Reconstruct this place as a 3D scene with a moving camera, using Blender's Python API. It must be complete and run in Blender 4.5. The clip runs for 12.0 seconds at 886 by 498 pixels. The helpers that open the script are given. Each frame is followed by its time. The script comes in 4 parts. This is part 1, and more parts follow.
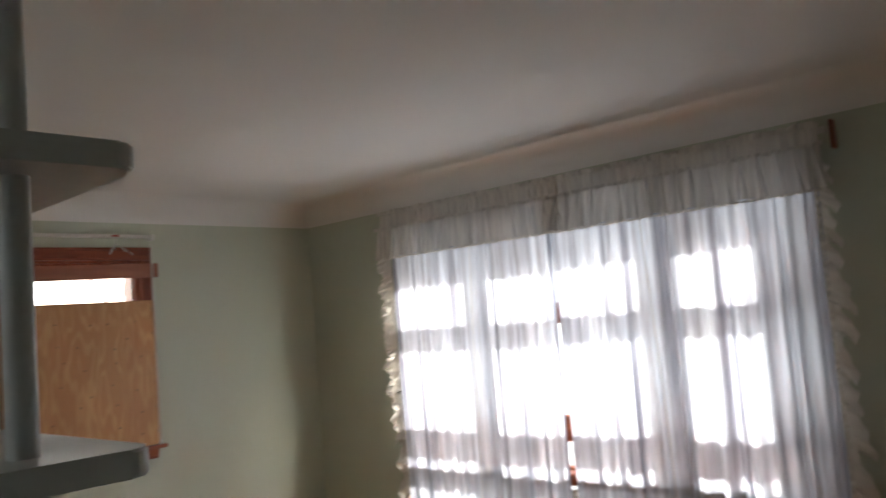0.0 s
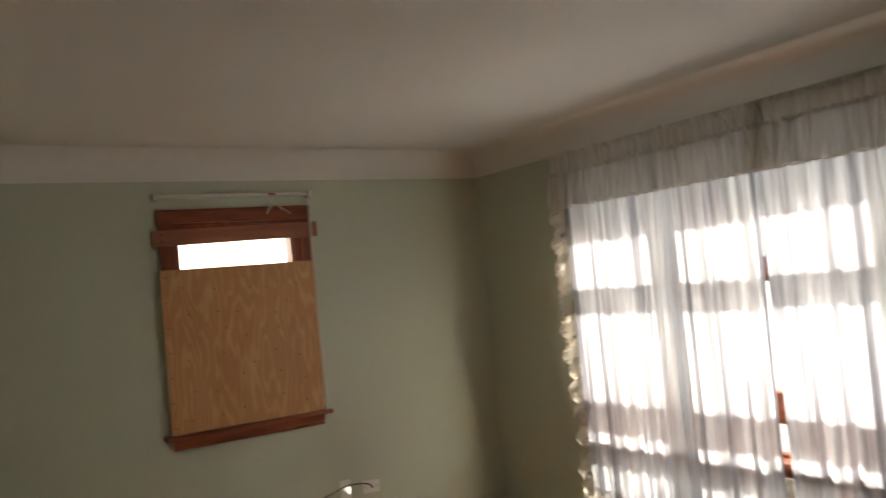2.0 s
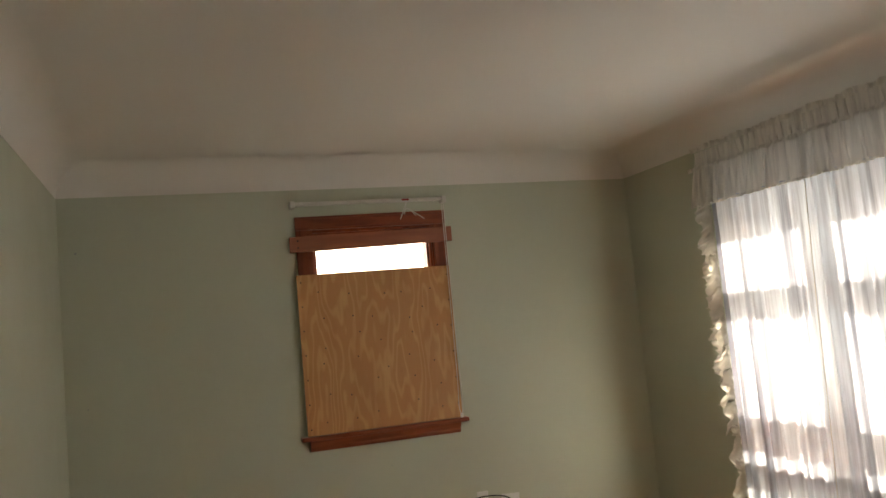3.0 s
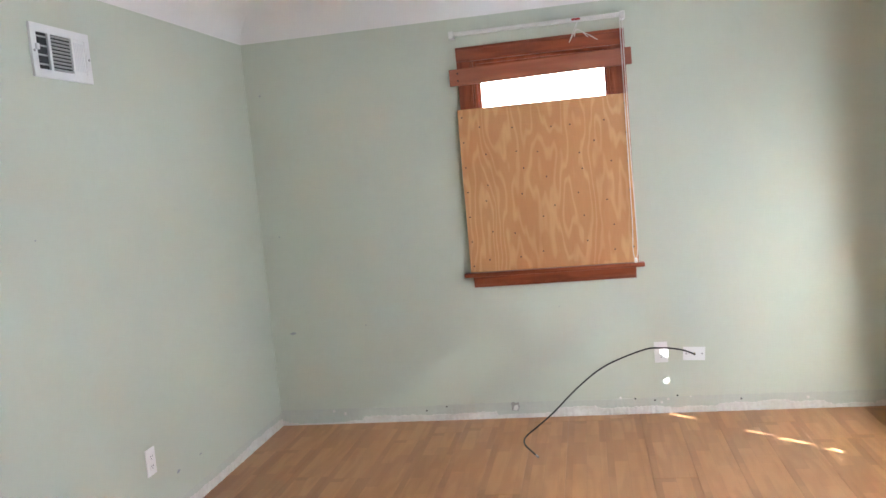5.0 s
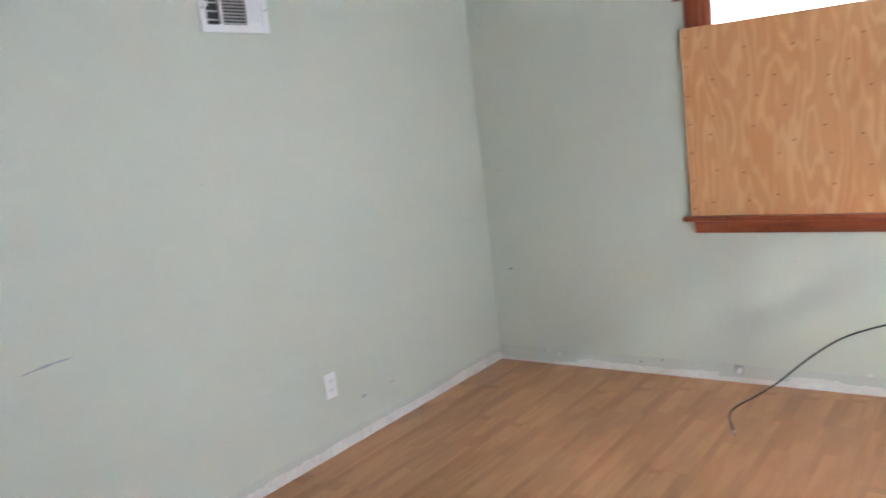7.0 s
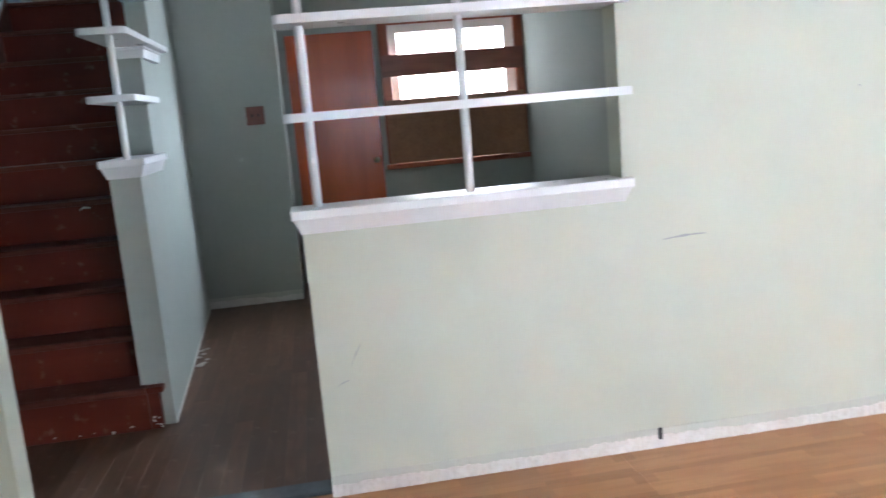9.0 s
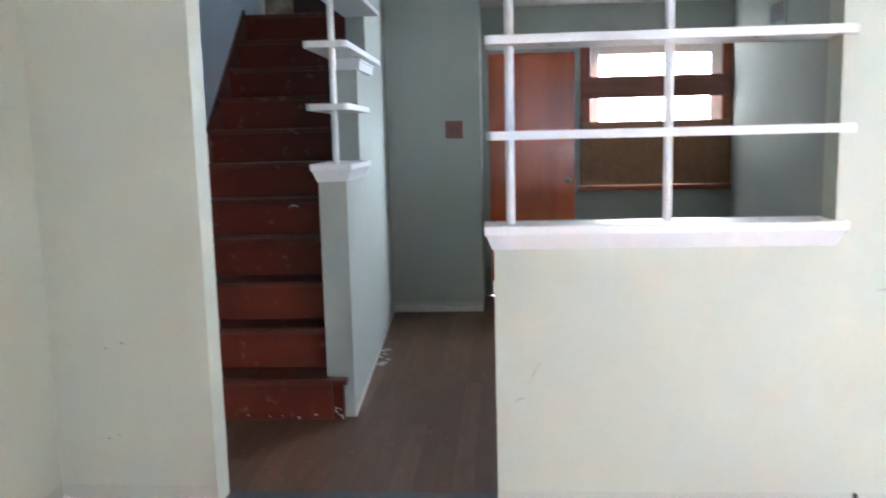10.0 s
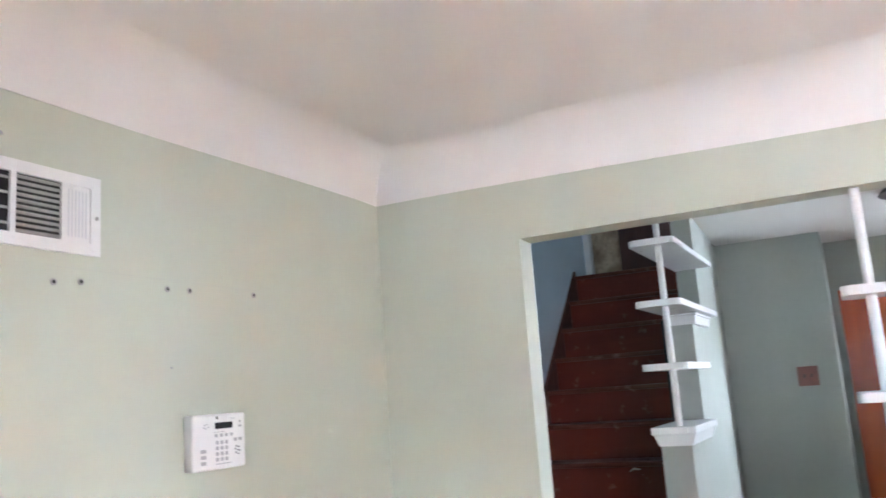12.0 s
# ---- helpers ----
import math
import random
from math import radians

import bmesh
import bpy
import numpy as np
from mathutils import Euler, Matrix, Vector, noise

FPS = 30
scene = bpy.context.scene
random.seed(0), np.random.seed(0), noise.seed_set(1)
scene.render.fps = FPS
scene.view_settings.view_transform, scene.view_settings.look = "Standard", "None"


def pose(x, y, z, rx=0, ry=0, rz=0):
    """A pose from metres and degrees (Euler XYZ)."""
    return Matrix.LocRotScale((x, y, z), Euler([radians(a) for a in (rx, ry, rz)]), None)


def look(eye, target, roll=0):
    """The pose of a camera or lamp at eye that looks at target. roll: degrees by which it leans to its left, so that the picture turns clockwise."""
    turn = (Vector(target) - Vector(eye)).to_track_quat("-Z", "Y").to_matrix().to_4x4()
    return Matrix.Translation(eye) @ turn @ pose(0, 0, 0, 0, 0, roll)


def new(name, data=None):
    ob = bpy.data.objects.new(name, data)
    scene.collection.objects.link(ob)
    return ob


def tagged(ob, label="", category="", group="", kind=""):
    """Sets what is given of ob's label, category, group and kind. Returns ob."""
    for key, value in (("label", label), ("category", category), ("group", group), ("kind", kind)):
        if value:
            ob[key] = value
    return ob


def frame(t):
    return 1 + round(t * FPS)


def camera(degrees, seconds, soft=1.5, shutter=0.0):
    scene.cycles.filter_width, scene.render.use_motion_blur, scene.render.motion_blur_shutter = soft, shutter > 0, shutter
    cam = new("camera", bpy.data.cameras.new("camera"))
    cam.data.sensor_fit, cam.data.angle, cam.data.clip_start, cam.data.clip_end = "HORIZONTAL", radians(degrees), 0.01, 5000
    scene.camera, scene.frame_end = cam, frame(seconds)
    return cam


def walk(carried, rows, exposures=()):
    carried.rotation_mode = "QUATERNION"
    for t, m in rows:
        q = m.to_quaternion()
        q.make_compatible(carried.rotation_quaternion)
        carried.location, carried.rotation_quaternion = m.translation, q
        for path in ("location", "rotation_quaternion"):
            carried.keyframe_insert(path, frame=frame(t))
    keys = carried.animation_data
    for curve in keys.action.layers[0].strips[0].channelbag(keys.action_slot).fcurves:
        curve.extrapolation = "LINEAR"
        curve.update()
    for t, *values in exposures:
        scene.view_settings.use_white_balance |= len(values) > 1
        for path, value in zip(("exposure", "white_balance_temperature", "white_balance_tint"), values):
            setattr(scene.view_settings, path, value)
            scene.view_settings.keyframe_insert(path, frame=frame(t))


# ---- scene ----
cam = camera(57.5, 12.0, shutter=0.4)
PATH = [
    (0, (-0.366, 0.843, 1.515), (1.093, 2.201, 1.683), -4.7),
    (0.5, (-0.366, 0.802, 1.509), (0.903, 2.344, 1.617), -5.9),
    (1, (-0.323, 0.904, 1.5), (0.885, 2.496, 1.565), -6.1),
    (1.5, (-0.167, 1.061, 1.522), (1.065, 2.635, 1.585), -5.6),
    (2, (0.144, 1.171, 1.565), (1.227, 2.851, 1.648), -5.4),
    (2.5, (0.242, 1.181, 1.473), (1.045, 3.004, 1.645), -5.8),
    (3, (0.591, 1.129, 1.424), (1.22, 3.019, 1.609), -5.3),
    (3.5, (1.041, 0.979, 1.413), (1.384, 2.95, 1.443), -4.7),
    (3.7, (1.183, 1.024, 1.419), (1.394, 3.013, 1.4), -4.9),
    (5.3, (2.08, 1.385, 1.471), (1.625, 3.321, 1.264), -5.2),
    (5.5, (2.189, 1.467, 1.481), (1.667, 3.386, 1.269), -5.3),
    (6, (2.424, 1.616, 1.484), (1.67, 3.451, 1.229), -5.6),
    (6.5, (2.592, 1.727, 1.492), (1.616, 3.448, 1.203), -6.0),
    (7, (2.626, 1.828, 1.499), (1.445, 3.409, 1.174), -6.5),
    (7.5, (2.725, 1.857, 1.473), (1.213, 3.107, 1.084), -5.6),
    (9.3, (2.847, 1.732, 1.379), (0.879, 1.888, 1.059), -4.0),
    (9.5, (2.853, 1.729, 1.383), (0.879, 1.801, 1.07), -3.2),
    (10, (2.862, 1.711, 1.394), (0.886, 1.566, 1.118), -1.4),
    (10.5, (2.854, 1.677, 1.418), (0.894, 1.282, 1.372), -0.6),
    (10.9, (2.841, 1.634, 1.461), (0.923, 1.093, 1.631), -0.7),
    (11, (2.835, 1.622, 1.474), (0.93, 1.052, 1.687), -0.6),
    (11.2, (2.846, 1.63, 1.479), (0.966, 1.009, 1.762), -0.9),
    (11.5, (2.841, 1.628, 1.49), (0.991, 0.938, 1.809), -1.4),
    (12, (2.798, 1.68, 1.485), (1.035, 0.807, 1.843), -4.1),
]
EXPOSURES = [(0.0, 1.68, 6900, 9), (1.0, 1.77, 7500, 10), (1.5, 1.62, 7700, 9), (2.0, 1.43, 8300, 8), (2.9, 1.74, 8500, 7), (3.4, 1.7, 7750, 4), (3.7, 2.18, 7500, 7), (5.3, 3.46, 5850, 8), (6.5, 3.61, 5800, 8), (7.0, 3.41, 5800, 9), (7.5, 3.81, 5800, 10), (9.3, 4.22, 5850, 10), (10.0, 4.45, 5900, 11), (10.5, 4.5, 6000, 13), (11.0, 4.5, 6050, 13), (11.5, 4.5, 6050, 13), (12.0, 4.75, 6050, 13)]
walk(cam, [(t, look(eye, target, roll)) for t, eye, target, roll in PATH], EXPOSURES)
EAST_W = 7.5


# ---- world, sun, window light ----
SUN_TO = Vector((0.743, -0.669, 0.43)).normalized()
world = bpy.data.worlds.new("sky")
scene.world = world
world.use_nodes = True
wn = world.node_tree.nodes
sky = wn.new("ShaderNodeTexSky")
sky.sky_type = 'NISHITA'
sky.sun_disc = False
sky.sun_elevation = math.asin(SUN_TO.z)
sky.sun_rotation = math.atan2(SUN_TO.x, SUN_TO.y)
sky.dust_density = 3.0
world.node_tree.links.new(sky.outputs[0], wn["Background"].inputs[0])
wn["Background"].inputs[1].default_value = 0.06

sun = new("sun", bpy.data.lights.new("sun", 'SUN'))
sun.data.energy = 5.0
sun.data.angle = radians(0.6)
sun.data.color = (1.0, 0.97, 0.93)
sun.matrix_world = look(SUN_TO * 20, (0, 0, 0))


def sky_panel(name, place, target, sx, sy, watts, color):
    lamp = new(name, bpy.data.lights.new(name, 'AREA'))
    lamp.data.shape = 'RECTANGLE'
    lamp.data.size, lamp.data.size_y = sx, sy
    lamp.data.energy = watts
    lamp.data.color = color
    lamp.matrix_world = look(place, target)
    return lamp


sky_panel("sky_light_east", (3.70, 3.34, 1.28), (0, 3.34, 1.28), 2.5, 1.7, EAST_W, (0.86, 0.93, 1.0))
sky_panel("sky_light_foyer", (-5.0, 4.05, 2.05), (-1.6, 1.2, 0.8), 1.2, 1.0, 28.0, (0.82, 0.90, 1.0))

# ---- materials ----


def mat(name, color, rough=0.6, metal=0.0, var=0.0, scale=4.0, fine=0.0, fine_scale=80.0, bump=0.0, bump_scale=60.0,
        spec=0.5, stretch=(1, 1, 1), rnd=0.0, dark=None):
    """Paint, plaster or metal: base colour with stains at a large and a small scale, and fine relief."""
    m = bpy.data.materials.new(name)
    m.use_nodes = True
    nt = m.node_tree
    b = nt.nodes["Principled BSDF"]
    b.inputs["Roughness"].default_value = rough
    b.inputs["Metallic"].default_value = metal
    b.inputs["Specular IOR Level"].default_value = spec
    b.inputs["Base Color"].default_value = (*color, 1)
    tc = nt.nodes.new("ShaderNodeTexCoord")
    mp = nt.nodes.new("ShaderNodeMapping")
    mp.inputs["Scale"].default_value = stretch
    nt.links.new(tc.outputs["Object"], mp.inputs[0])
    col = None
    d = dark or tuple(c * 0.55 for c in color)

    def mix(prev, factor_socket, amount, other):
        mul = nt.nodes.new("ShaderNodeMath")
        mul.operation = 'MULTIPLY'
        nt.links.new(factor_socket, mul.inputs[0])
        mul.inputs[1].default_value = amount
        mx = nt.nodes.new("ShaderNodeMix")
        mx.data_type = 'RGBA'
        nt.links.new(mul.outputs[0], mx.inputs[0])
        if prev is None:
            mx.inputs[6].default_value = (*color, 1)
        else:
            nt.links.new(prev, mx.inputs[6])
        mx.inputs[7].default_value = (*other, 1)
        return mx.outputs[2]

    def noise_factor(sc, detail, lo, hi):
        n = nt.nodes.new("ShaderNodeTexNoise")
        n.inputs["Scale"].default_value = sc
        n.inputs["Detail"].default_value = detail
        nt.links.new(mp.outputs[0], n.inputs[0])
        r = nt.nodes.new("ShaderNodeMapRange")
        r.inputs[1].default_value, r.inputs[2].default_value = lo, hi
        nt.links.new(n.outputs[0], r.inputs[0])
        return r.outputs[0]

    if var:
        col = mix(col, noise_factor(scale, 5, 0.35, 0.75), var, d)
    if fine:
        col = mix(col, noise_factor(fine_scale, 3, 0.45, 0.8), fine, d)
    if rnd:
        oi = nt.nodes.new("ShaderNodeObjectInfo")
        col = mix(col, oi.outputs["Random"], rnd, d)
    if col is not None:
        nt.links.new(col, b.inputs["Base Color"])
        rr = nt.nodes.new("ShaderNodeMapRange")
        rr.inputs[3].default_value, rr.inputs[4].default_value = max(0.02, rough - 0.08), min(1, rough + 0.12)
        nt.links.new(noise_factor(scale * 3, 4, 0.3, 0.7), rr.inputs[0])
        nt.links.new(rr.outputs[0], b.inputs["Roughness"])
    if bump:
        n = nt.nodes.new("ShaderNodeTexNoise")
        n.inputs["Scale"].default_value = bump_scale
        n.inputs["Detail"].default_value = 4
        nt.links.new(mp.outputs[0], n.inputs[0])
        bp = nt.nodes.new("ShaderNodeBump")
        bp.inputs["Strength"].default_value = bump
        bp.inputs["Distance"].default_value = 0.004
        nt.links.new(n.outputs[0], bp.inputs["Height"])
        nt.links.new(bp.outputs[0], b.inputs["Normal"])
    return m


def wood(name, light, dark, rough=0.45, axis=2, ring=9.0, distort=6.0, rnd=0.0, strips=None, scratches=0.0, fine=0.5, spec=0.5, lines=(-0.7, 1.0), stretch=0.13, wobble=2, blotch=0.0):
    """Sawn or peeled wood: long wavy figure along one axis, fine pores, and a tone of its own for each piece."""
    m = bpy.data.materials.new(name)
    m.use_nodes = True
    nt = m.node_tree
    L = nt.links.new
    b = nt.nodes["Principled BSDF"]
    b.inputs["Roughness"].default_value = rough
    b.inputs["Specular IOR Level"].default_value = spec
    tc = nt.nodes.new("ShaderNodeTexCoord")
    oi = nt.nodes.new("ShaderNodeObjectInfo")
    shift = nt.nodes.new("ShaderNodeVectorMath")
    shift.operation = 'MULTIPLY_ADD'
    L(tc.outputs["Object"], shift.inputs[0])
    shift.inputs[1].default_value = (1, 1, 1)
    off = nt.nodes.new("ShaderNodeVectorMath")
    off.operation = 'SCALE'
    off.inputs[0].default_value = (7.3, 3.1, 5.7)
    L(oi.outputs["Random"], off.inputs["Scale"])
    L(off.outputs[0], shift.inputs[2])
    mp = nt.nodes.new("ShaderNodeMapping")
    s = [1.0, 1.0, 1.0]
    s[axis] = stretch
    mp.inputs["Scale"].default_value = s
    L(shift.outputs[0], mp.inputs[0])
    n1 = nt.nodes.new("ShaderNodeTexNoise")
    n1.inputs["Scale"].default_value = ring
    n1.inputs["Detail"].default_value = wobble
    n1.inputs["Roughness"].default_value = 0.45
    L(mp.outputs[0], n1.inputs[0])
    sine = nt.nodes.new("ShaderNodeMath")
    sine.operation = 'MULTIPLY'
    sine.inputs[1].default_value = distort * 6.28
    L(n1.outputs[0], sine.inputs[0])
    sn = nt.nodes.new("ShaderNodeMath")
    sn.operation = 'SINE'
    L(sine.outputs[0], sn.inputs[0])
    rg = nt.nodes.new("ShaderNodeMapRange")
    rg.inputs[1].default_value, rg.inputs[2].default_value = lines
    L(sn.outputs[0], rg.inputs[0])
    n2 = nt.nodes.new("ShaderNodeTexNoise")
    n2.inputs["Scale"].default_value = ring * 22
    n2.inputs["Detail"].default_value = 3
    L(mp.outputs[0], n2.inputs[0])
    mix1 = nt.nodes.new("ShaderNodeMix")
    mix1.data_type = 'FLOAT'
    mix1.inputs[0].default_value = fine
    L(rg.outputs[0], mix1.inputs[2])
    L(n2.outputs[0], mix1.inputs[3])
    fac = mix1.outputs[0]
    cm = nt.nodes.new("ShaderNodeMix")
    cm.data_type = 'RGBA'
    cm.inputs[6].default_value, cm.inputs[7].default_value = (*light, 1), (*dark, 1)
    L(fac, cm.inputs[0])
    col = cm.outputs[2]

    def darken(col, socket, lo, hi, amount, tone):
        r = nt.nodes.new("ShaderNodeMapRange")
        r.inputs[1].default_value, r.inputs[2].default_value, r.inputs[4].default_value = lo, hi, amount
        L(socket, r.inputs[0])
        x = nt.nodes.new("ShaderNodeMix")
        x.data_type = 'RGBA'
        L(r.outputs[0], x.inputs[0])
        L(col, x.inputs[6])
        x.inputs[7].default_value = (*tone, 1)
        return x.outputs[2]

    if blotch:
        nb = nt.nodes.new("ShaderNodeTexNoise")
        nb.inputs["Scale"].default_value = 7
        nb.inputs["Detail"].default_value = 4
        L(mp.outputs[0], nb.inputs[0])
        col = darken(col, nb.outputs[0], 0.45, 0.75, blotch, (light[0] * 0.82, light[1] * 0.66, light[2] * 0.55))
    if rnd:
        col = darken(col, oi.outputs["Random"], 0, 1, rnd, tuple(c * 0.75 for c in dark))
    if strips:
        # printed staves: width and length in metres
        br = nt.nodes.new("ShaderNodeTexBrick")
        br.inputs["Scale"].default_value = 1.0
        br.inputs["Brick Width"].default_value = strips[1]
        br.inputs["Row Height"].default_value = strips[0]
        br.inputs["Mortar Size"].default_value = 0.0006
        br.inputs["Color1"].default_value = (0, 0, 0, 1)
        br.inputs["Color2"].default_value = (1, 1, 1, 1)
        br.inputs["Mortar"].default_value = (0.9, 0.9, 0.9, 1)
        br.offset = 0.37
        sw = nt.nodes.new("ShaderNodeMapping")
        sw.inputs["Rotation"].default_value = (0, 0, radians(90))
        L(tc.outputs["Object"], sw.inputs[0])
        L(sw.outputs[0], br.inputs[0])
        col = darken(col, br.outputs[0], 0, 1, strips[2], tuple(c * 0.68 for c in dark))
    if scratches:
        n3 = nt.nodes.new("ShaderNodeTexNoise")
        n3.inputs["Scale"].default_value = 14
        n3.inputs["Detail"].default_value = 6
        L(tc.outputs["Object"], n3.inputs[0])
        col = darken(col, n3.outputs[0], 0.62, 0.72, scratches, (0.42, 0.33, 0.27))
        n4 = nt.nodes.new("ShaderNodeTexNoise")
        n4.inputs["Scale"].default_value = 2.2
        n4.inputs["Detail"].default_value = 4
        L(tc.outputs["Object"], n4.inputs[0])
        col = darken(col, n4.outputs[0], 0.45, 0.7, 0.5, tuple(c * 0.6 for c in dark))
    L(col, b.inputs["Base Color"])
    bp = nt.nodes.new("ShaderNodeBump")
    bp.inputs["Strength"].default_value = 0.12
    bp.inputs["Distance"].default_value = 0.002
    L(n2.outputs[0], bp.inputs["Height"])
    L(bp.outputs[0], b.inputs["Normal"])
    return m


def sheer(name, color, clear, glow, gathers, spacing=16):
    """Thin woven curtain cloth: some light straight through, some scattered through, some scattered back."""
    m = bpy.data.materials.new(name)
    m.use_nodes = True
    nt = m.node_tree
    nt.nodes.clear()
    out = nt.nodes.new("ShaderNodeOutputMaterial")
    tr = nt.nodes.new("ShaderNodeBsdfTransparent")
    tl = nt.nodes.new("ShaderNodeBsdfTranslucent")
    df = nt.nodes.new("ShaderNodeBsdfDiffuse")
    tc = nt.nodes.new("ShaderNodeTexCoord")
    n = nt.nodes.new("ShaderNodeTexNoise")
    n.inputs["Scale"].default_value = 5
    n.inputs["Detail"].default_value = 6
    nt.links.new(tc.outputs["Object"], n.inputs[0])
    mx = nt.nodes.new("ShaderNodeMix")
    mx.data_type = 'RGBA'
    mx.inputs[6].default_value = (*color, 1)
    mx.inputs[7].default_value = (color[0] * 0.86, color[1] * 0.84, color[2] * 0.8, 1)
    nt.links.new(n.outputs[0], mx.inputs[0])
    for s in (tl, df):
        nt.links.new(mx.outputs[2], s.inputs[0])
    # bunched cloth: vertical gathers where it lies double
    gm = nt.nodes.new("ShaderNodeMapping")
    gm.inputs["Scale"].default_value = (1, 1, 0.03)
    nt.links.new(tc.outputs["Object"], gm.inputs[0])
    g = nt.nodes.new("ShaderNodeTexNoise")
    g.inputs["Scale"].default_value = spacing
    g.inputs["Detail"].default_value = 5
    g.inputs["Roughness"].default_value = 0.7
    nt.links.new(gm.outputs[0], g.inputs[0])
    gr = nt.nodes.new("ShaderNodeMapRange")
    gr.inputs[1].default_value, gr.inputs[2].default_value = 0.40, 0.64
    gr.inputs[4].default_value = gathers
    nt.links.new(g.outputs[0], gr.inputs[0])
    gx = nt.nodes.new("ShaderNodeMix")
    gx.data_type = 'RGBA'
    nt.links.new(gr.outputs[0], gx.inputs[0])
    nt.links.new(mx.outputs[2], gx.inputs[6])
    gx.inputs[7].default_value = (color[0] * 0.20, color[1] * 0.19, color[2] * 0.22, 1)
    nt.links.new(gx.outputs[2], tl.inputs[0])
    m1 = nt.nodes.new("ShaderNodeMixShader")
    m1.inputs[0].default_value = glow
    nt.links.new(df.outputs[0], m1.inputs[1])
    nt.links.new(tl.outputs[0], m1.inputs[2])
    m2 = nt.nodes.new("ShaderNodeMixShader")
    m2.inputs[0].default_value = clear
    nt.links.new(m1.outputs[0], m2.inputs[1])
    nt.links.new(tr.outputs[0], m2.inputs[2])
    nt.links.new(m2.outputs[0], out.inputs[0])
    return m


def glass(name):
    m = bpy.data.materials.new(name)
    m.use_nodes = True
    b = m.node_tree.nodes["Principled BSDF"]
    b.inputs["Transmission Weight"].default_value = 1.0
    b.inputs["Roughness"].default_value = 0.0
    b.inputs["IOR"].default_value = 1.45
    return m


SAGE = mat("sage_wall_paint", (0.578, 0.610, 0.502), rough=0.55, spec=0.3, var=0.10, scale=1.1, fine=0.06, fine_scale=30, bump=0.10, bump_scale=180, dark=(0.485, 0.50, 0.41))
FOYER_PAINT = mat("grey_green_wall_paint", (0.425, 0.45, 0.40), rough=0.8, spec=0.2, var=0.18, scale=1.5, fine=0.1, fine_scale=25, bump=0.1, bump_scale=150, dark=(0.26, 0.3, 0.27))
BLUE = mat("blue_wall_paint", (0.60, 0.73, 0.81), rough=0.75, var=0.15, scale=1.5, fine=0.1, bump=0.1, bump_scale=120)
CEIL = mat("ceiling_white", (0.83, 0.812, 0.775), rough=0.85, var=0.14, scale=1.3, fine=0.05, fine_scale=40, bump=0.12, bump_scale=120, dark=(0.72, 0.68, 0.66))
WHITE_TRIM = mat("white_gloss_paint", (0.80, 0.815, 0.80), rough=0.34, var=0.10, scale=2.5, fine=0.10, fine_scale=45, bump=0.03, bump_scale=60, dark=(0.55, 0.55, 0.52))
PLASTIC = mat("white_plastic", (0.82, 0.82, 0.80), rough=0.35, var=0.05, scale=20)
GREY_PLASTIC = mat("grey_plastic", (0.42, 0.43, 0.43), rough=0.4)
SLOT_GREY = mat("shaded_slot_enamel", (0.64, 0.65, 0.66), rough=0.5)
# near-black for unlit depth: behind vent louvres and beside the stair half wall
DARK_GAP = mat("unlit_gap_black", (0.03, 0.03, 0.03), rough=0.8)
SLAT = mat("grey_slat_enamel", (0.50, 0.49, 0.46), rough=0.45, var=0.3, scale=18, fine=0.2)
LCD = mat("display_glass", (0.012, 0.014, 0.016), rough=0.12)
BLACK = mat("black_rubber", (0.012, 0.012, 0.012), rough=0.45)
STEEL = mat("steel", (0.45, 0.44, 0.42), rough=0.35, metal=1.0, var=0.3, scale=30)
BRASS = mat("dull_brass", (0.35, 0.26, 0.12), rough=0.4, metal=1.0)
PLASTER = mat("bare_plaster", (0.76, 0.74, 0.69), rough=0.9, var=0.35, scale=9, fine=0.35, fine_scale=60, bump=0.6, bump_scale=70, dark=(0.46, 0.40, 0.32))
OLD_GREEN = mat("older_green_paint", (0.555, 0.58, 0.498), rough=0.55, var=0.35, scale=7, fine=0.3, fine_scale=50, bump=0.3, bump_scale=60, dark=(0.46, 0.47, 0.41))
TORN_GREY = mat("torn_hole_grey", (0.40, 0.39, 0.35), rough=0.95, var=0.5, scale=40)
SCUFF = mat("grey_scuff", (0.38, 0.41, 0.41), rough=0.7, var=0.4, scale=60)
CASING = wood("red_stained_casing", (0.34, 0.090, 0.037), (0.17, 0.041, 0.018), rough=0.32, axis=2, ring=16, distort=3)
CASING_H = wood("red_stained_casing_cross", (0.34, 0.090, 0.037), (0.17, 0.041, 0.018), rough=0.32, axis=0, ring=16, distort=3)
CASING_Y = wood("red_stained_casing_deep", (0.34, 0.090, 0.037), (0.17, 0.041, 0.018), rough=0.32, axis=1, ring=16, distort=3)
BAR = wood("stained_batten", (0.44, 0.155, 0.085), (0.27, 0.088, 0.046), rough=0.45, axis=0, ring=8, distort=4)
PLY = wood("pine_plywood", (0.56, 0.262, 0.096), (0.69, 0.40, 0.18), rough=0.5, axis=2, ring=4.6, distort=16, fine=0.36, lines=(0.05, 1.0), stretch=0.2, wobble=3, blotch=0.5)
LAMINATE = wood("oak_laminate", (0.56, 0.292, 0.132), (0.46, 0.222, 0.095), rough=0.42, axis=1, ring=14, distort=3, rnd=0.10, strips=(0.065, 0.30, 0.62), spec=0.4, fine=0.35, blotch=0.25)
OLDFLOOR = wood("worn_brown_floor", (0.215, 0.115, 0.068), (0.13, 0.066, 0.040), rough=0.42, axis=0, ring=14, distort=3, rnd=0.7, scratches=0.22)
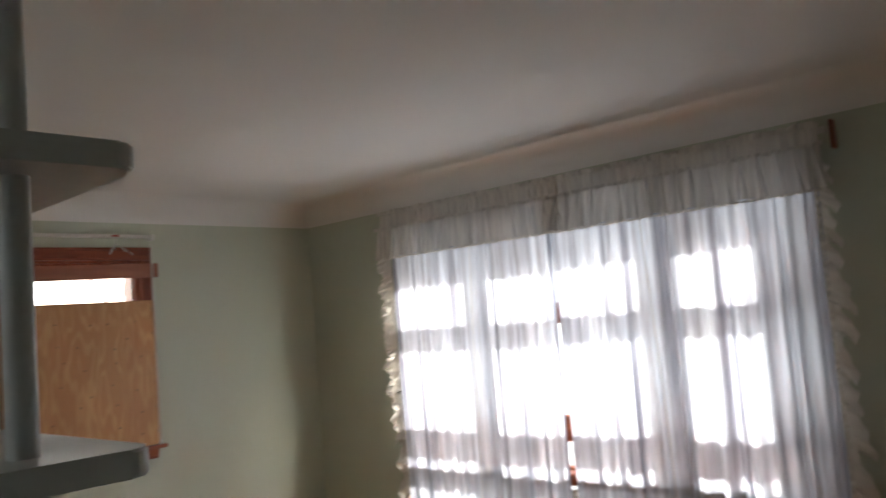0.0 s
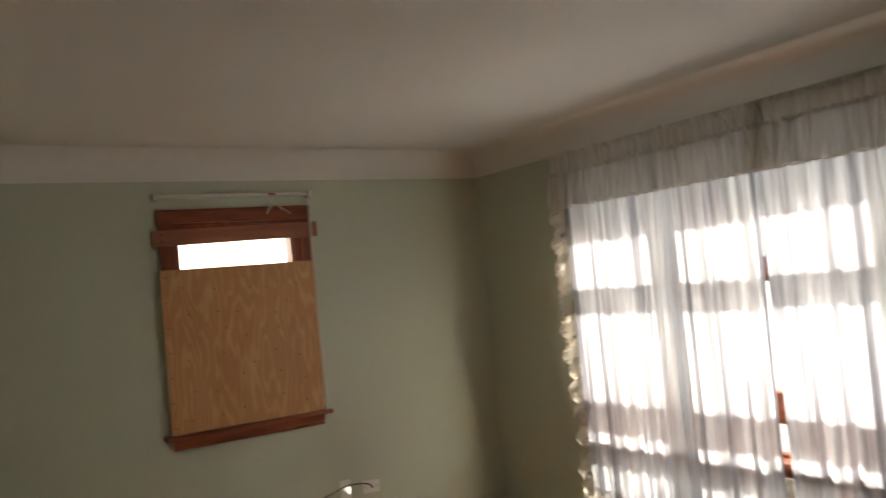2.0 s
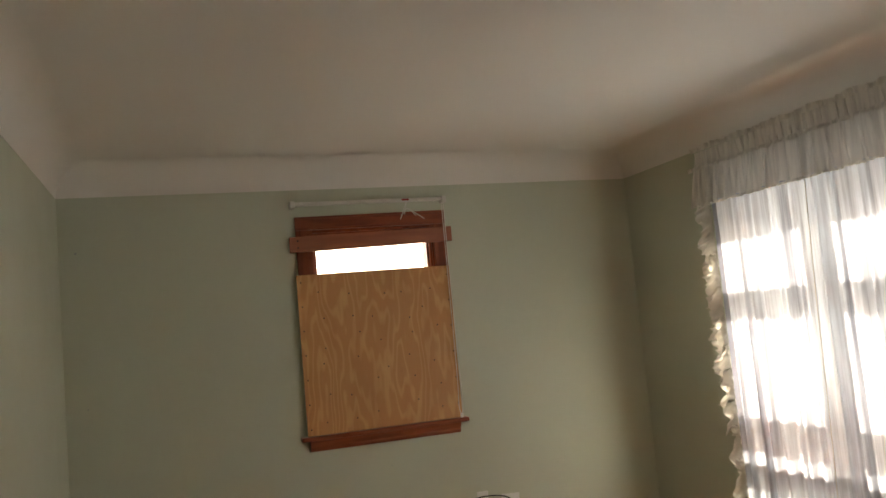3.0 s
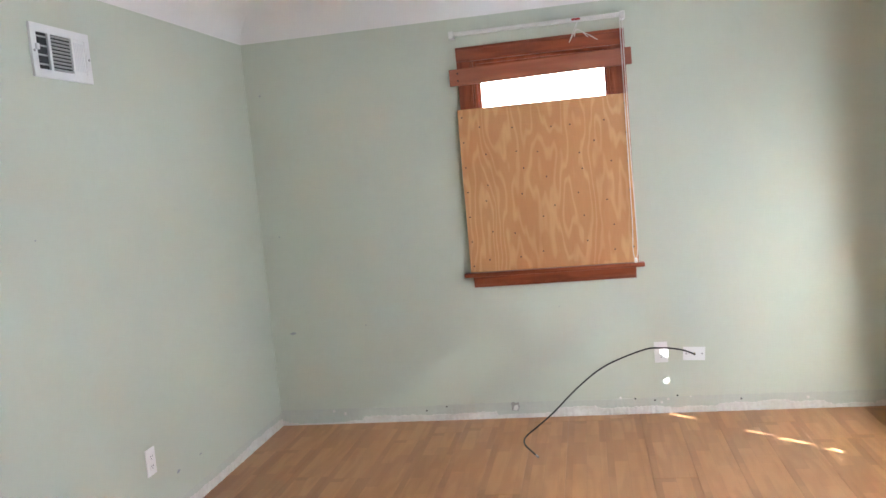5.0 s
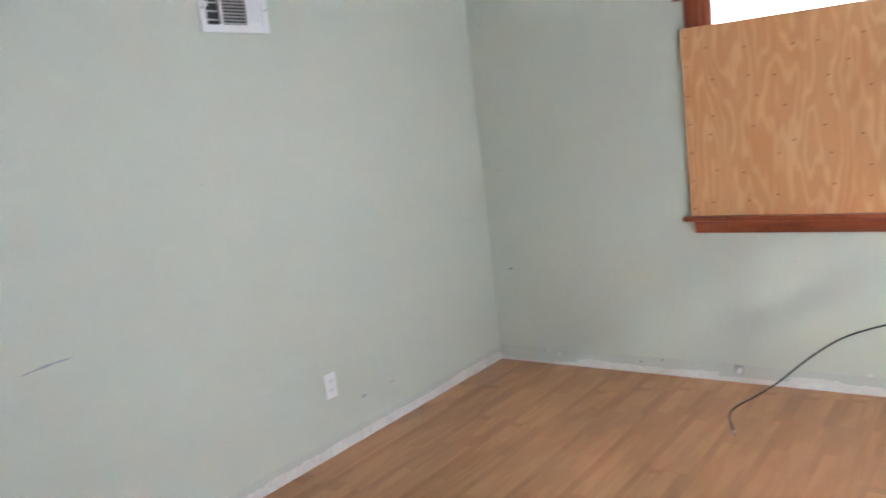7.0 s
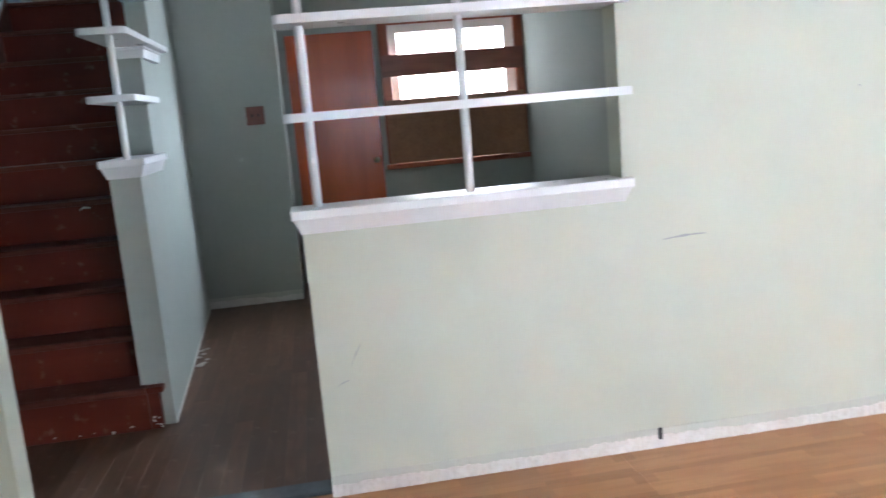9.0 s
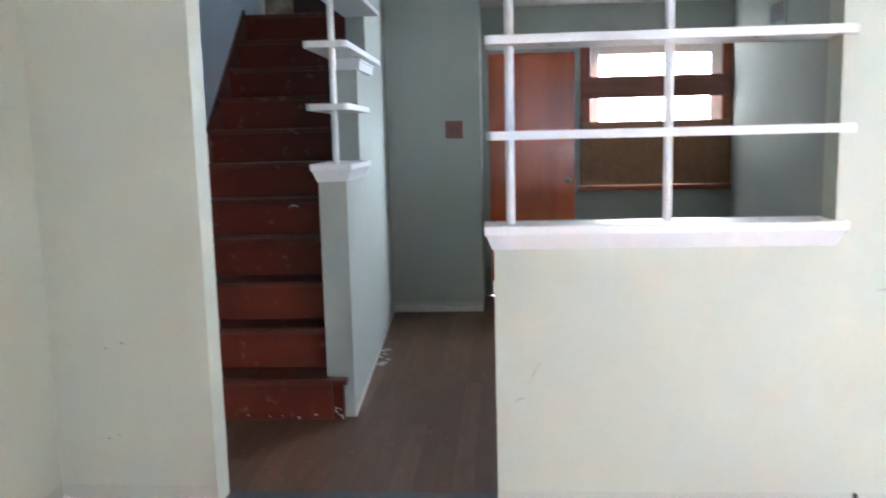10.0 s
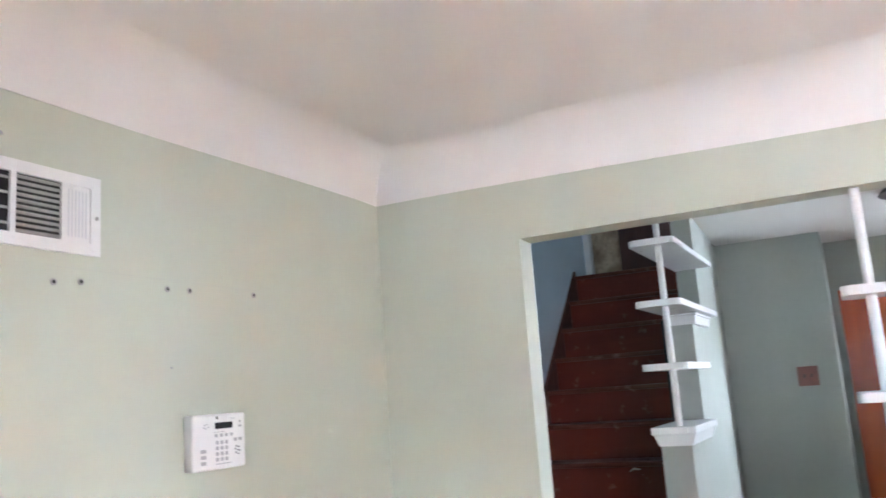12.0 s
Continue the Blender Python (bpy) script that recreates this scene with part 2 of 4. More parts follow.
STAIR = wood("red_brown_stair_paint", (0.175, 0.034, 0.015), (0.12, 0.023, 0.011), rough=0.42, spec=0.3, axis=1, ring=8, distort=2, rnd=0.25, scratches=0.28)
NOSING = wood("worn_nosing", (0.165, 0.052, 0.030), (0.10, 0.030, 0.018), rough=0.5, axis=1, ring=10, distort=2, rnd=0.25, scratches=0.3, spec=0.3)
TREAD = wood("dark_worn_tread", (0.14, 0.034, 0.018), (0.09, 0.023, 0.013), rough=0.5, axis=1, ring=8, distort=2, rnd=0.25, scratches=0.35)
DOORWOOD = wood("orange_birch_door", (0.60, 0.125, 0.026), (0.44, 0.085, 0.018), rough=0.24, axis=2, ring=3.2, distort=4, spec=0.6)
DARKWOOD = wood("dark_brown_door", (0.075, 0.025, 0.018), (0.04, 0.014, 0.011), rough=0.4, axis=2, ring=6, distort=3)
OSB = mat("chipboard", (0.36, 0.19, 0.105), rough=0.65, var=0.5, scale=12, fine=0.5, fine_scale=40, bump=0.3, bump_scale=40, dark=(0.2, 0.1, 0.06))
RED_BAR = wood("dull_red_batten", (0.30, 0.12, 0.085), (0.19, 0.075, 0.055), rough=0.5, axis=1, ring=8, distort=4)
THRESH = mat("slate_grey_strip", (0.10, 0.12, 0.135), rough=0.45, var=0.4, scale=12, fine=0.3)
BRONZE = mat("bronze_pan", (0.05, 0.045, 0.04), rough=0.35, metal=0.6, var=0.4, scale=12)
SWITCHPLATE = mat("red_brown_plate", (0.20, 0.075, 0.05), rough=0.4, var=0.3, scale=20)
MOTTLED = mat("mottled_peeling_paper", (0.56, 0.44, 0.31), rough=0.8, var=0.9, scale=8, fine=0.5, fine_scale=25, dark=(0.16, 0.10, 0.07))
SHEER = sheer("white_sheer", (0.76, 0.83, 0.955), 0.009, 0.69, 0.92)
LACE = sheer("cream_ruffle", (0.90, 0.875, 0.83), 0.008, 0.50, 0.55, spacing=34)
FRILL = sheer("cream_double_frill", (0.90, 0.885, 0.86), 0.0, 0.34, 0.08, spacing=30)
HEM = sheer("white_hem_ruffle", (0.87, 0.86, 0.85), 0.02, 0.58, 0.5, spacing=42)
PANE = glass("window_glass")
SNOW = mat("snow", (0.50, 0.52, 0.55), rough=0.9, var=0.15, scale=0.5, bump=0.4, bump_scale=3)
BARK = mat("grey_bark", (0.30, 0.275, 0.25), rough=0.9, var=0.4, scale=6, fine=0.4, fine_scale=40, bump=0.5, bump_scale=30)
SIDING = mat("pale_siding", (0.55, 0.53, 0.5), rough=0.7, var=0.2, scale=2)
TRACKWHITE = mat("yellowed_white_enamel", (0.74, 0.73, 0.68), rough=0.35, var=0.15, scale=15)
CORD = mat("white_cord", (0.75, 0.74, 0.70), rough=0.8)
REDTAG = mat("red_plastic", (0.4, 0.03, 0.02), rough=0.4)

# ---- mesh helpers ----


def box(bm, x0, x1, y0, y1, z0, z1, bevel=0.0, seg=1):
    r = bmesh.ops.create_cube(bm, size=1.0, matrix=Matrix.Translation(((x0 + x1) / 2, (y0 + y1) / 2, (z0 + z1) / 2)) @ Matrix.Diagonal((abs(x1 - x0), abs(y1 - y0), abs(z1 - z0), 1)))
    if bevel:
        es = list({e for v in r["verts"] for e in v.link_edges})
        bmesh.ops.bevel(bm, geom=es, offset=bevel, segments=seg, affect='EDGES', profile=0.5)
    return r["verts"]


def rod(bm, a, b, r, seg=12, r2=None):
    a, b = Vector(a), Vector(b)
    q = (b - a).to_track_quat('Z', 'Y').to_matrix().to_4x4()
    return bmesh.ops.create_cone(bm, cap_ends=True, segments=seg, radius1=r, radius2=r if r2 is None else r2, depth=(b - a).length, matrix=Matrix.Translation((a + b) / 2) @ q)["verts"]


def prism(bm, pts, lo, hi, axis):
    """Extrude a closed outline along an axis. pts are pairs in the two other axes, in the order x, y, z."""
    def at(p, h):
        v = list(p)
        v.insert(axis, h)
        return bm.verts.new(v)
    lower = [at(p, lo) for p in pts]
    upper = [at(p, hi) for p in pts]
    n = len(pts)
    bm.faces.new(lower)
    bm.faces.new(upper[::-1])
    for i in range(n):
        bm.faces.new((lower[i], upper[i], upper[(i + 1) % n], lower[(i + 1) % n]))
    bmesh.ops.recalc_face_normals(bm, faces=bm.faces[:])


def tube(bm, pts, r, seg=8, steps=10):
    """A round cord along a smooth line through points."""
    P = [Vector(p) for p in pts]
    path = []
    for i in range(len(P) - 1):
        p0, p1, p2, p3 = P[max(i - 1, 0)], P[i], P[i + 1], P[min(i + 2, len(P) - 1)]
        for k in range(steps):
            t = k / steps
            path.append(0.5 * ((2 * p1) + (p2 - p0) * t + (2 * p0 - 5 * p1 + 4 * p2 - p3) * t * t + (3 * p1 - p0 - 3 * p2 + p3) * t ** 3))
    path.append(P[-1])
    rings = []
    for i, p in enumerate(path):
        d = (path[min(i + 1, len(path) - 1)] - path[max(i - 1, 0)]).normalized()
        side = d.cross(Vector((0.3, 0.2, 1))).normalized()
        up = side.cross(d)
        rings.append([bm.verts.new(p + r * (math.cos(a) * side + math.sin(a) * up)) for a in (2 * math.pi * k / seg for k in range(seg))])
    for a, b in zip(rings, rings[1:]):
        for k in range(seg):
            bm.faces.new((a[k], a[(k + 1) % seg], b[(k + 1) % seg], b[k]))
    bm.faces.new(rings[0][::-1])
    bm.faces.new(rings[-1])


def root_of(ob):
    while ob.parent:
        ob = ob.parent
    return ob


def part(name, bm, material, parent=None, label="", smooth=False):
    me = bpy.data.meshes.new(name)
    if parent is not None:
        bm.transform(Matrix.Translation(-root_of(parent).location))
    bm.to_mesh(me)
    bm.free()
    me.materials.append(material)
    if smooth:
        me.shade_smooth()
    ob = new(name, me)
    ob.parent = parent
    if label:
        tagged(ob, label)
    return ob


def thing(name, place, label, category, group="", kind=""):
    ob = new(name)
    ob.location = place
    ob.empty_display_size = 0.05
    return tagged(ob, label, category, group, kind)


def boxes(*rows, bevel=0.0, seg=1):
    bm = bmesh.new()
    for r in rows:
        box(bm, *r, bevel=bevel, seg=seg)
    return bm


def structure(name, bm, material, label, category):
    return tagged(part(name, bm, material), label, category, kind="structure")


# ---- measures of the place ----
W, L, H = 3.465, 5.815, 2.45      # living room, inside
COVE_Z, COVE_R = 2.282, 0.168
WT = 0.125                        # inner wall thickness
DOOR_Y0, HALF_Y0, OPEN_Y1, HEAD_Z = 0.615, 1.684, 2.863, 2.045
CAP_Z = 1.075
NX0, NX1, NZ0, NZ1 = 1.325, 2.10, 0.86, 2.06       # north window opening
EY0, EY1, EZ0, EZ1 = 2.12, 4.80, 0.10, 2.12         # east window opening
FX, FY1, BX = -4.10, 3.64, -3.48                    # foyer far wall, side wall, closet wall
SY0, SY1 = -0.16, 0.845                               # stairwell
TOP = 4.9

# ---- walls ----
structure("wall_west", boxes(
    (-WT, 0, -0.30, DOOR_Y0, 0, H), (-WT, 0, DOOR_Y0, OPEN_Y1, HEAD_Z, H),
    (-WT, 0, HALF_Y0, OPEN_Y1, 0, 0.99), (-WT, 0, OPEN_Y1, L + 0.15, 0, H)),
    SAGE, "pale sage green painted plaster wall with a wide opening", "wall")
structure("wall_south", boxes((0.0, W + 0.2, -0.15, 0, 0, H)), SAGE, "pale sage green painted plaster wall", "wall")
structure("wall_north", boxes(
    (0, NX0, L, L + 0.2, 0, H), (NX1, W + 0.2, L, L + 0.2, 0, H),
    (NX0, NX1, L, L + 0.2, 0, NZ0), (NX0, NX1, L, L + 0.2, NZ1, H)),
    SAGE, "pale sage green painted wall around a boarded window", "wall")
structure("wall_east", boxes(
    (W, W + 0.2, 0, EY0, 0, H), (W, W + 0.2, EY1, L, 0, H),
    (W, W + 0.2, EY0, EY1, 0, EZ0), (W, W + 0.2, EY0, EY1, EZ1, H)),
    SAGE, "pale sage green painted wall around a wide window", "wall")
structure("ceiling", boxes((-WT, W + 0.2, -0.15, L + 0.2, H, H + 0.15)), CEIL, "off-white plaster ceiling", "ceiling")

# cove: concave curve from wall to ceiling, mitred round the room
def cove_dip(x, y):
    """How far the hand-run lower edge of the cove hangs below its level."""
    d = 0.0
    if x < 0.02:
        d += 0.046 * math.exp(-((y - 2.3) / 1.5) ** 2)
    if y < 0.02:
        d += 0.020 * math.exp(-((x - 1.5) / 0.9) ** 2)
    return d


corners = [(0, 0), (W, 0), (W, L), (0, L)]
loop = []
for c, (ax, ay) in enumerate(corners):
    bx, by = corners[(c + 1) % 4]
    for k in range(24):
        loop.append((ax + (bx - ax) * k / 24, ay + (by - ay) * k / 24))
bm = bmesh.new()
rings = []
for k in range(14):
    a = math.pi / 2 * max(k - 1, 0) / 12
    inset = 0.0 if k == 0 else 1.12 * COVE_R * (1 - math.cos(a)) + 0.003
    row = []
    for x, y in loop:
        z = COVE_Z + COVE_R * math.sin(a) - 0.002 - cove_dip(x, y) * (1 - math.sin(a))
        row.append(bm.verts.new((min(max(x, inset), W - inset), min(max(y, inset), L - inset), z)))
    rings.append(row)
n = len(loop)
for a, b in zip(rings, rings[1:]):
    for k in range(n):
        bm.faces.new((a[k], a[(k + 1) % n], b[(k + 1) % n], b[k]))
bmesh.ops.recalc_face_normals(bm, faces=bm.faces[:])
cove = structure("trim_cove", bm, CEIL, "white concave plaster cove between wall and ceiling", "cove moulding")
for p in cove.data.polygons:
    p.use_smooth = True
es = cove.modifiers.new("edges", 'EDGE_SPLIT')
es.split_angle = radians(40)

# foyer and stairwell shell
structure("wall_stair", boxes((-5.4, -WT, SY0 - 0.12, SY0, 0, TOP)), BLUE, "pale blue painted wall beside the stairs", "wall")
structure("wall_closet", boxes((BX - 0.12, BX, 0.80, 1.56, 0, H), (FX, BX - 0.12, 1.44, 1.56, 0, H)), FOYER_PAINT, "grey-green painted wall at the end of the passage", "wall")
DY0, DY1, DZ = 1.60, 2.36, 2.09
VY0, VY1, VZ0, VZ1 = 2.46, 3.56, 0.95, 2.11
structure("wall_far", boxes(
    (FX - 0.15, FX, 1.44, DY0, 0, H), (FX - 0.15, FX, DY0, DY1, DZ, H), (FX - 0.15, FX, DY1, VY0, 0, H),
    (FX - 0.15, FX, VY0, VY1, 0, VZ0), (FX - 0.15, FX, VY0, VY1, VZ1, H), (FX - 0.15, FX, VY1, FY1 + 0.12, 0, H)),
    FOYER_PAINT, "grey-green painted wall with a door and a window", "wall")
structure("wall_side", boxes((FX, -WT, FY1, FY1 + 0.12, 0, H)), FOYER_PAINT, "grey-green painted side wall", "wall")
structure("ceiling_foyer", boxes((FX - 0.15, -WT, 0.845, FY1 + 0.12, H, H + 0.12)), CEIL, "dull white plaster ceiling of the entry", "ceiling")
structure("ceiling_upper", boxes((-5.4, -WT, SY0 - 0.12, 0.95, TOP, TOP + 0.1)), CEIL, "dull white ceiling above the stairs", "ceiling")
# unseen opening, added to let sky light down onto the blue wall
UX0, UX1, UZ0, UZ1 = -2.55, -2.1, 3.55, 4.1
structure("wall_stair_upper", boxes((-5.4, UX0, 0.845, 0.93, H + 0.12, TOP), (UX1, -WT, 0.845, 0.93, H + 0.12, TOP), (UX0, UX1, 0.845, 0.93, H + 0.12, UZ0), (UX0, UX1, 0.845, 0.93, UZ1, TOP), (-WT - 0.1, -WT, SY0, 0.845, H, TOP)), FOYER_PAINT, "grey-green painted wall above the stairs with an unseen added opening", "wall")

# outside of the shell
tagged(part("ground", boxes((-400, 400, -400, 400, -0.62, -0.60)), SNOW), "snow-covered ground outside", "ground", kind="structure")
structure("trim_eave", boxes((W + 0.2, W + 0.93, -0.5, L + 0.6, 2.31, 2.40)), SIDING, "pale painted roof eave over the wide window", "eave")
# emissive sheets added outdoors so the window gaps show white like bright sky
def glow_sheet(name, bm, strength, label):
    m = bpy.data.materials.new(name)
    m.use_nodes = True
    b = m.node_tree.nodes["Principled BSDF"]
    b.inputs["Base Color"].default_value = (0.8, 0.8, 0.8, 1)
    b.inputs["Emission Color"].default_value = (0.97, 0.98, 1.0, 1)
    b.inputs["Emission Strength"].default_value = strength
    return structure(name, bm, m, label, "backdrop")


glow_sheet("backdrop_north", boxes((-14, 18, L + 14, L + 14.2, -0.6, 12)), 1.4, "glowing white sheet standing in for the bright sky beyond the window")
glow_sheet("backdrop_west", boxes((FX - 14.2, FX - 14, -10, 16, -0.6, 12)), 0.13, "glowing white sheet standing in for the bright sky beyond the window")
structure("foundation", boxes((-5.5, W + 0.2, -0.3, L + 0.2, -0.6, -0.08)), SIDING, "pale foundation under the house", "foundation")

# ---- bare tree in the yard ----
def bare_tree(place, height, seed):
    """A leafless winter tree: tapered trunk, limbs that fork into thin twigs."""
    r = random.Random(seed)
    tree = thing("tree", place, "bare leafless winter tree in the snowy yard", "tree")
    o = Vector(place)
    trunk, twigs = bmesh.new(), bmesh.new()

    def grow(p, d, length, radius, depth):
        steps = 4 if depth < 2 else 3
        for k in range(steps):
            q = p + d * (length / steps)
            rod(trunk if depth == 0 else twigs, o + p, o + q, radius * (1 - 0.5 * k / steps), 6, radius * (1 - 0.5 * (k + 1) / steps))
            p = q
            d = (d + Vector((r.uniform(-0.25, 0.25), r.uniform(-0.25, 0.25), r.uniform(-0.12, 0.16)))).normalized()
            if depth < 3 and (depth > 0 or k >= 1):
                for _ in range(3 if depth == 0 else 2):
                    side = Vector((r.uniform(-1, 1), r.uniform(-1, 1), r.uniform(-0.15, 0.6))).normalized()
                    grow(p, (d * 0.45 + side).normalized(), length * r.uniform(0.42, 0.62), radius * 0.42, depth + 1)

    grow(Vector((0, 0, 0)), Vector((0.05, 0, 1)).normalized(), height, 0.036, 0)
    part("trunk", trunk, BARK, tree)
    part("branches", twigs, BARK, tree, "thin bare grey branches")


bare_tree((6.7, 16.3, -0.6), 5.2, 5)


def bare_shrub(place, spread, height, seed):
    """A leafless shrub under the wide window: a fan of arching stems with many side twigs."""
    r = random.Random(seed)
    bush = thing("shrub", place, "bare twiggy winter shrub under the wide window", "shrub", group="foundation shrubs")
    base = Vector(place)
    stems, twigs = bmesh.new(), bmesh.new()
    for _ in range(60):
        p = base + Vector((r.uniform(-0.1, 0.1), r.uniform(-0.3, 0.3), 0))
        d = Vector((r.uniform(-0.22, 0.22), r.uniform(-1, 1) * spread / height, 1)).normalized()
        long = height * r.uniform(0.75, 1.0)
        for k in range(4):
            q = p + d * long / 4
            rod(stems, p, q, 0.009 - 0.0018 * k, 5, 0.0072 - 0.0018 * k)
            for _ in range(3):
                e = (d + Vector((r.uniform(-0.5, 0.5), r.uniform(-1, 1), r.uniform(-0.2, 0.9)))).normalized()
                rod(twigs, q, q + e * r.uniform(0.10, 0.24), 0.006, 4, 0.002)
            p = q
            d = (d + Vector((r.uniform(-0.1, 0.1), r.uniform(-0.25, 0.25), 0))).normalized()
    tagged(part("stems", stems, BARK, bush), kind="stuff")
    tagged(part("twigs", twigs, BARK, bush), "fine bare twigs", kind="stuff")


for k, y in enumerate((1.35, 2.05, 2.75, 3.45, 4.15)):
    bare_shrub((4.30, y, -0.6), 0.5, 1.42, 60 + k)

# ---- stairs with half wall ----
RISE, RUN, X0, NSTEP = 0.21, 0.215, -0.985, 11
stairs = thing("staircase", (X0, 0.3, 0), "worn red-brown painted wooden stairs going up", "staircase", kind="structure")
for i in range(NSTEP):
    x = X0 - i * RUN
    z = (i + 1) * RISE
    y1 = SY1 if i else 0.90
    bm = boxes((x - 0.022, x, SY0 + 0.002, 0.855 + (x - X0) * 0.032, i * RISE + 0.0, z - 0.028), bevel=0.002)
    part("riser", bm, STAIR, stairs)
    deep = RUN + 0.03 if i < NSTEP - 1 else 1.9
    y1 = 0.855 + (x - X0) * 0.032
    tread = part("tread", boxes((x - deep, x + 0.008, SY0 + 0.002, y1, z - 0.028, z)), TREAD, stairs)
    bm = boxes((x + 0.008, x + 0.022, SY0 + 0.002, y1, z - 0.028, z), bevel=0.007, seg=2)
    part("nosing", bm, NOSING, tread, "worn lighter nosing")
bm = boxes((-1.028, X0, 0.857, 0.912, 0.0, RISE - 0.028), bevel=0.003)
part("newel_plinth", bm, STAIR, stairs, "chipped red-brown plinth at the foot of the stairs")
bm = boxes((-1.028, X0 + 0.022, 0.857, 0.936, RISE - 0.028, RISE), bevel=0.006, seg=2)
part("plinth_cap", bm, STAIR, stairs)

bm = bmesh.new()
prism(bm, [(X0 + 0.03, 0.0), (X0 + 0.03, RISE + 0.04), (X0 - 10 * RUN, 11 * RISE + 0.04), (X0 - 10 * RUN, 10 * RISE - 0.1), (X0 - 0.1, 0.0)], SY0, SY0 + 0.016, 1)
part("skirt_board", bm, TREAD, stairs)

rng = random.Random(21)
for k in range(16):
    if k < 9:
        y, z, s = rng.uniform(0.862, 0.908), rng.uniform(0.006, 0.06), rng.uniform(0.004, 0.010)
    else:
        y, z, s = rng.uniform(0.35, 0.82), rng.uniform(0.004, 0.03), rng.uniform(0.004, 0.012)
    bm = bmesh.new()
    ring = [bm.verts.new((X0 + 0.0006, y + s * rng.uniform(0.5, 1.4) * math.cos(a), z + 0.6 * s * rng.uniform(0.5, 1.2) * math.sin(a) + 0.002)) for a in (k2 * 0.785 for k2 in range(8))]
    bm.faces.new(ring)
    part("paint_loss", bm, PLASTER, stairs)

bm = bmesh.new()
row = []
for k in range(8):
    q = k / 7
    y, z = 0.452 + 0.062 * q, 0.992 + 0.020 * q + 0.006 * math.sin(q * 5)
    xx = X0 - 4 * RUN + 0.0015 + 0.010 * q * q
    row.append([bm.verts.new((xx, y, z)), bm.verts.new((xx + 0.004, y + 0.003, z + 0.011 * math.sin(0.5 + 2.2 * q)))])
for a, b in zip(row, row[1:]):
    bm.faces.new((a[0], b[0], b[1], a[1]))
part("paint_curl", bm, PLASTER, stairs, "pale curl of peeling paint")

HX0, HXB, HXC, HY0, HY1 = -1.03, -1.60, -2.08, 0.825, 0.962
bm = bmesh.new()


def splay(x):
    return (x - HX0) * 0.051


for xa, xb, top in ((HXB, HX0, 1.19), (HXC, HXB, 1.79), (BX - 0.12, HXC, H)):
    prism(bm, [(xa, HY0 + splay(xa) * 0.6), (xb, HY0 + splay(xb) * 0.6), (xb, HY1 + splay(xb)), (xa, HY1 + splay(xa))], 0, top, 2)
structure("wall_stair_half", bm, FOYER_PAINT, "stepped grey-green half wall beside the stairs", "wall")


# black strip in place of the unlit gap between risers and half wall
structure("trim_stair_edge", boxes((HXC, HXB + 0.004, 0.772, 0.803, 1.20, 1.80)), DARK_GAP, "black strip standing in for the unlit gap beside the stair half wall", "edge board")


def cap_mould(bm, x0, x1, y0, y1, ztop, slab=0.034, drop=0.052, over=0.035):
    """Cap board with a sloped moulding below it; x0..y1 is the outline of the wall."""
    box(bm, x0 - over, x1 + over, y0 - over, y1 + over, ztop - slab, ztop, bevel=0.004, seg=2)
    z0, z1 = ztop - slab - drop, ztop - slab
    lo = [bm.verts.new(p) for p in ((x0 - 0.006, y0 - 0.006, z0), (x1 + 0.006, y0 - 0.006, z0), (x1 + 0.006, y1 + 0.006, z0), (x0 - 0.006, y1 + 0.006, z0))]
    o = over - 0.008
    hi = [bm.verts.new(p) for p in ((x0 - o, y0 - o, z1), (x1 + o, y0 - o, z1), (x1 + o, y1 + o, z1), (x0 - o, y1 + o, z1))]
    bm.faces.new(lo[::-1])
    bm.faces.new(hi)
    for k in range(4):
        bm.faces.new((lo[k], lo[(k + 1) % 4], hi[(k + 1) % 4], hi[k]))


def round_board(bm, x0, x1, y0, y1, z0, z1, r, corners):
    """A board with some of its corners rounded in plan: corners is a set of 'ab' with a, b in 0, 1."""
    pts = []
    for key, cx, cy, a0 in (("00", x0, y0, 180), ("10", x1, y0, 270), ("11", x1, y1, 0), ("01", x0, y1, 90)):
        if key in corners:
            sx = cx + (r if cx == x0 else -r)
            sy = cy + (r if cy == y0 else -r)
            pts += [(sx + r * math.cos(radians(a0 + k * 15)), sy + r * math.sin(radians(a0 + k * 15))) for k in range(7)]
        else:
            pts.append((cx, cy))
    lo = [bm.verts.new((*p, z0)) for p in pts]
    hi = [bm.verts.new((*p, z1)) for p in pts]
    bm.faces.new(lo[::-1])
    top = bm.faces.new(hi)
    for k in range(len(pts)):
        bm.faces.new((lo[k], lo[(k + 1) % len(pts)], hi[(k + 1) % len(pts)], hi[k]))
    ring = [e for e in bm.edges if (e.verts[0] in lo and e.verts[1] in lo) or (e.verts[0] in hi and e.verts[1] in hi)]
    bmesh.ops.bevel(bm, geom=ring, offset=0.003, segments=2, affect='EDGES')


# stair shelf on the half wall
rack = thing("stair_shelf", ((HX0 + HXB) / 2, 0.87, 1.19), "white painted open shelf with one post on the stair half wall", "shelf")
bm = bmesh.new()
cap_mould(bm, HXB + 0.035, HX0, HY0, HY1, 1.275, over=0.033)
part("cap", bm, WHITE_TRIM, rack)
bm = bmesh.new()
cap_mould(bm, HXC + 0.03, HXB, HY0, HY1 - 0.02, 1.824, slab=0.012, drop=0.045, over=0.02)
part("cap", bm, WHITE_TRIM, rack)
for z, xb in ((1.562, HXB), (1.855, HXC), (2.145, HXC)):
    bm = bmesh.new()
    round_board(bm, xb + 0.002, HX0 + 0.05, 0.785, 0.998, z - 0.03, z, 0.03, {"10", "11"})
    part("shelf_board", bm, WHITE_TRIM, rack)
bm = bmesh.new()
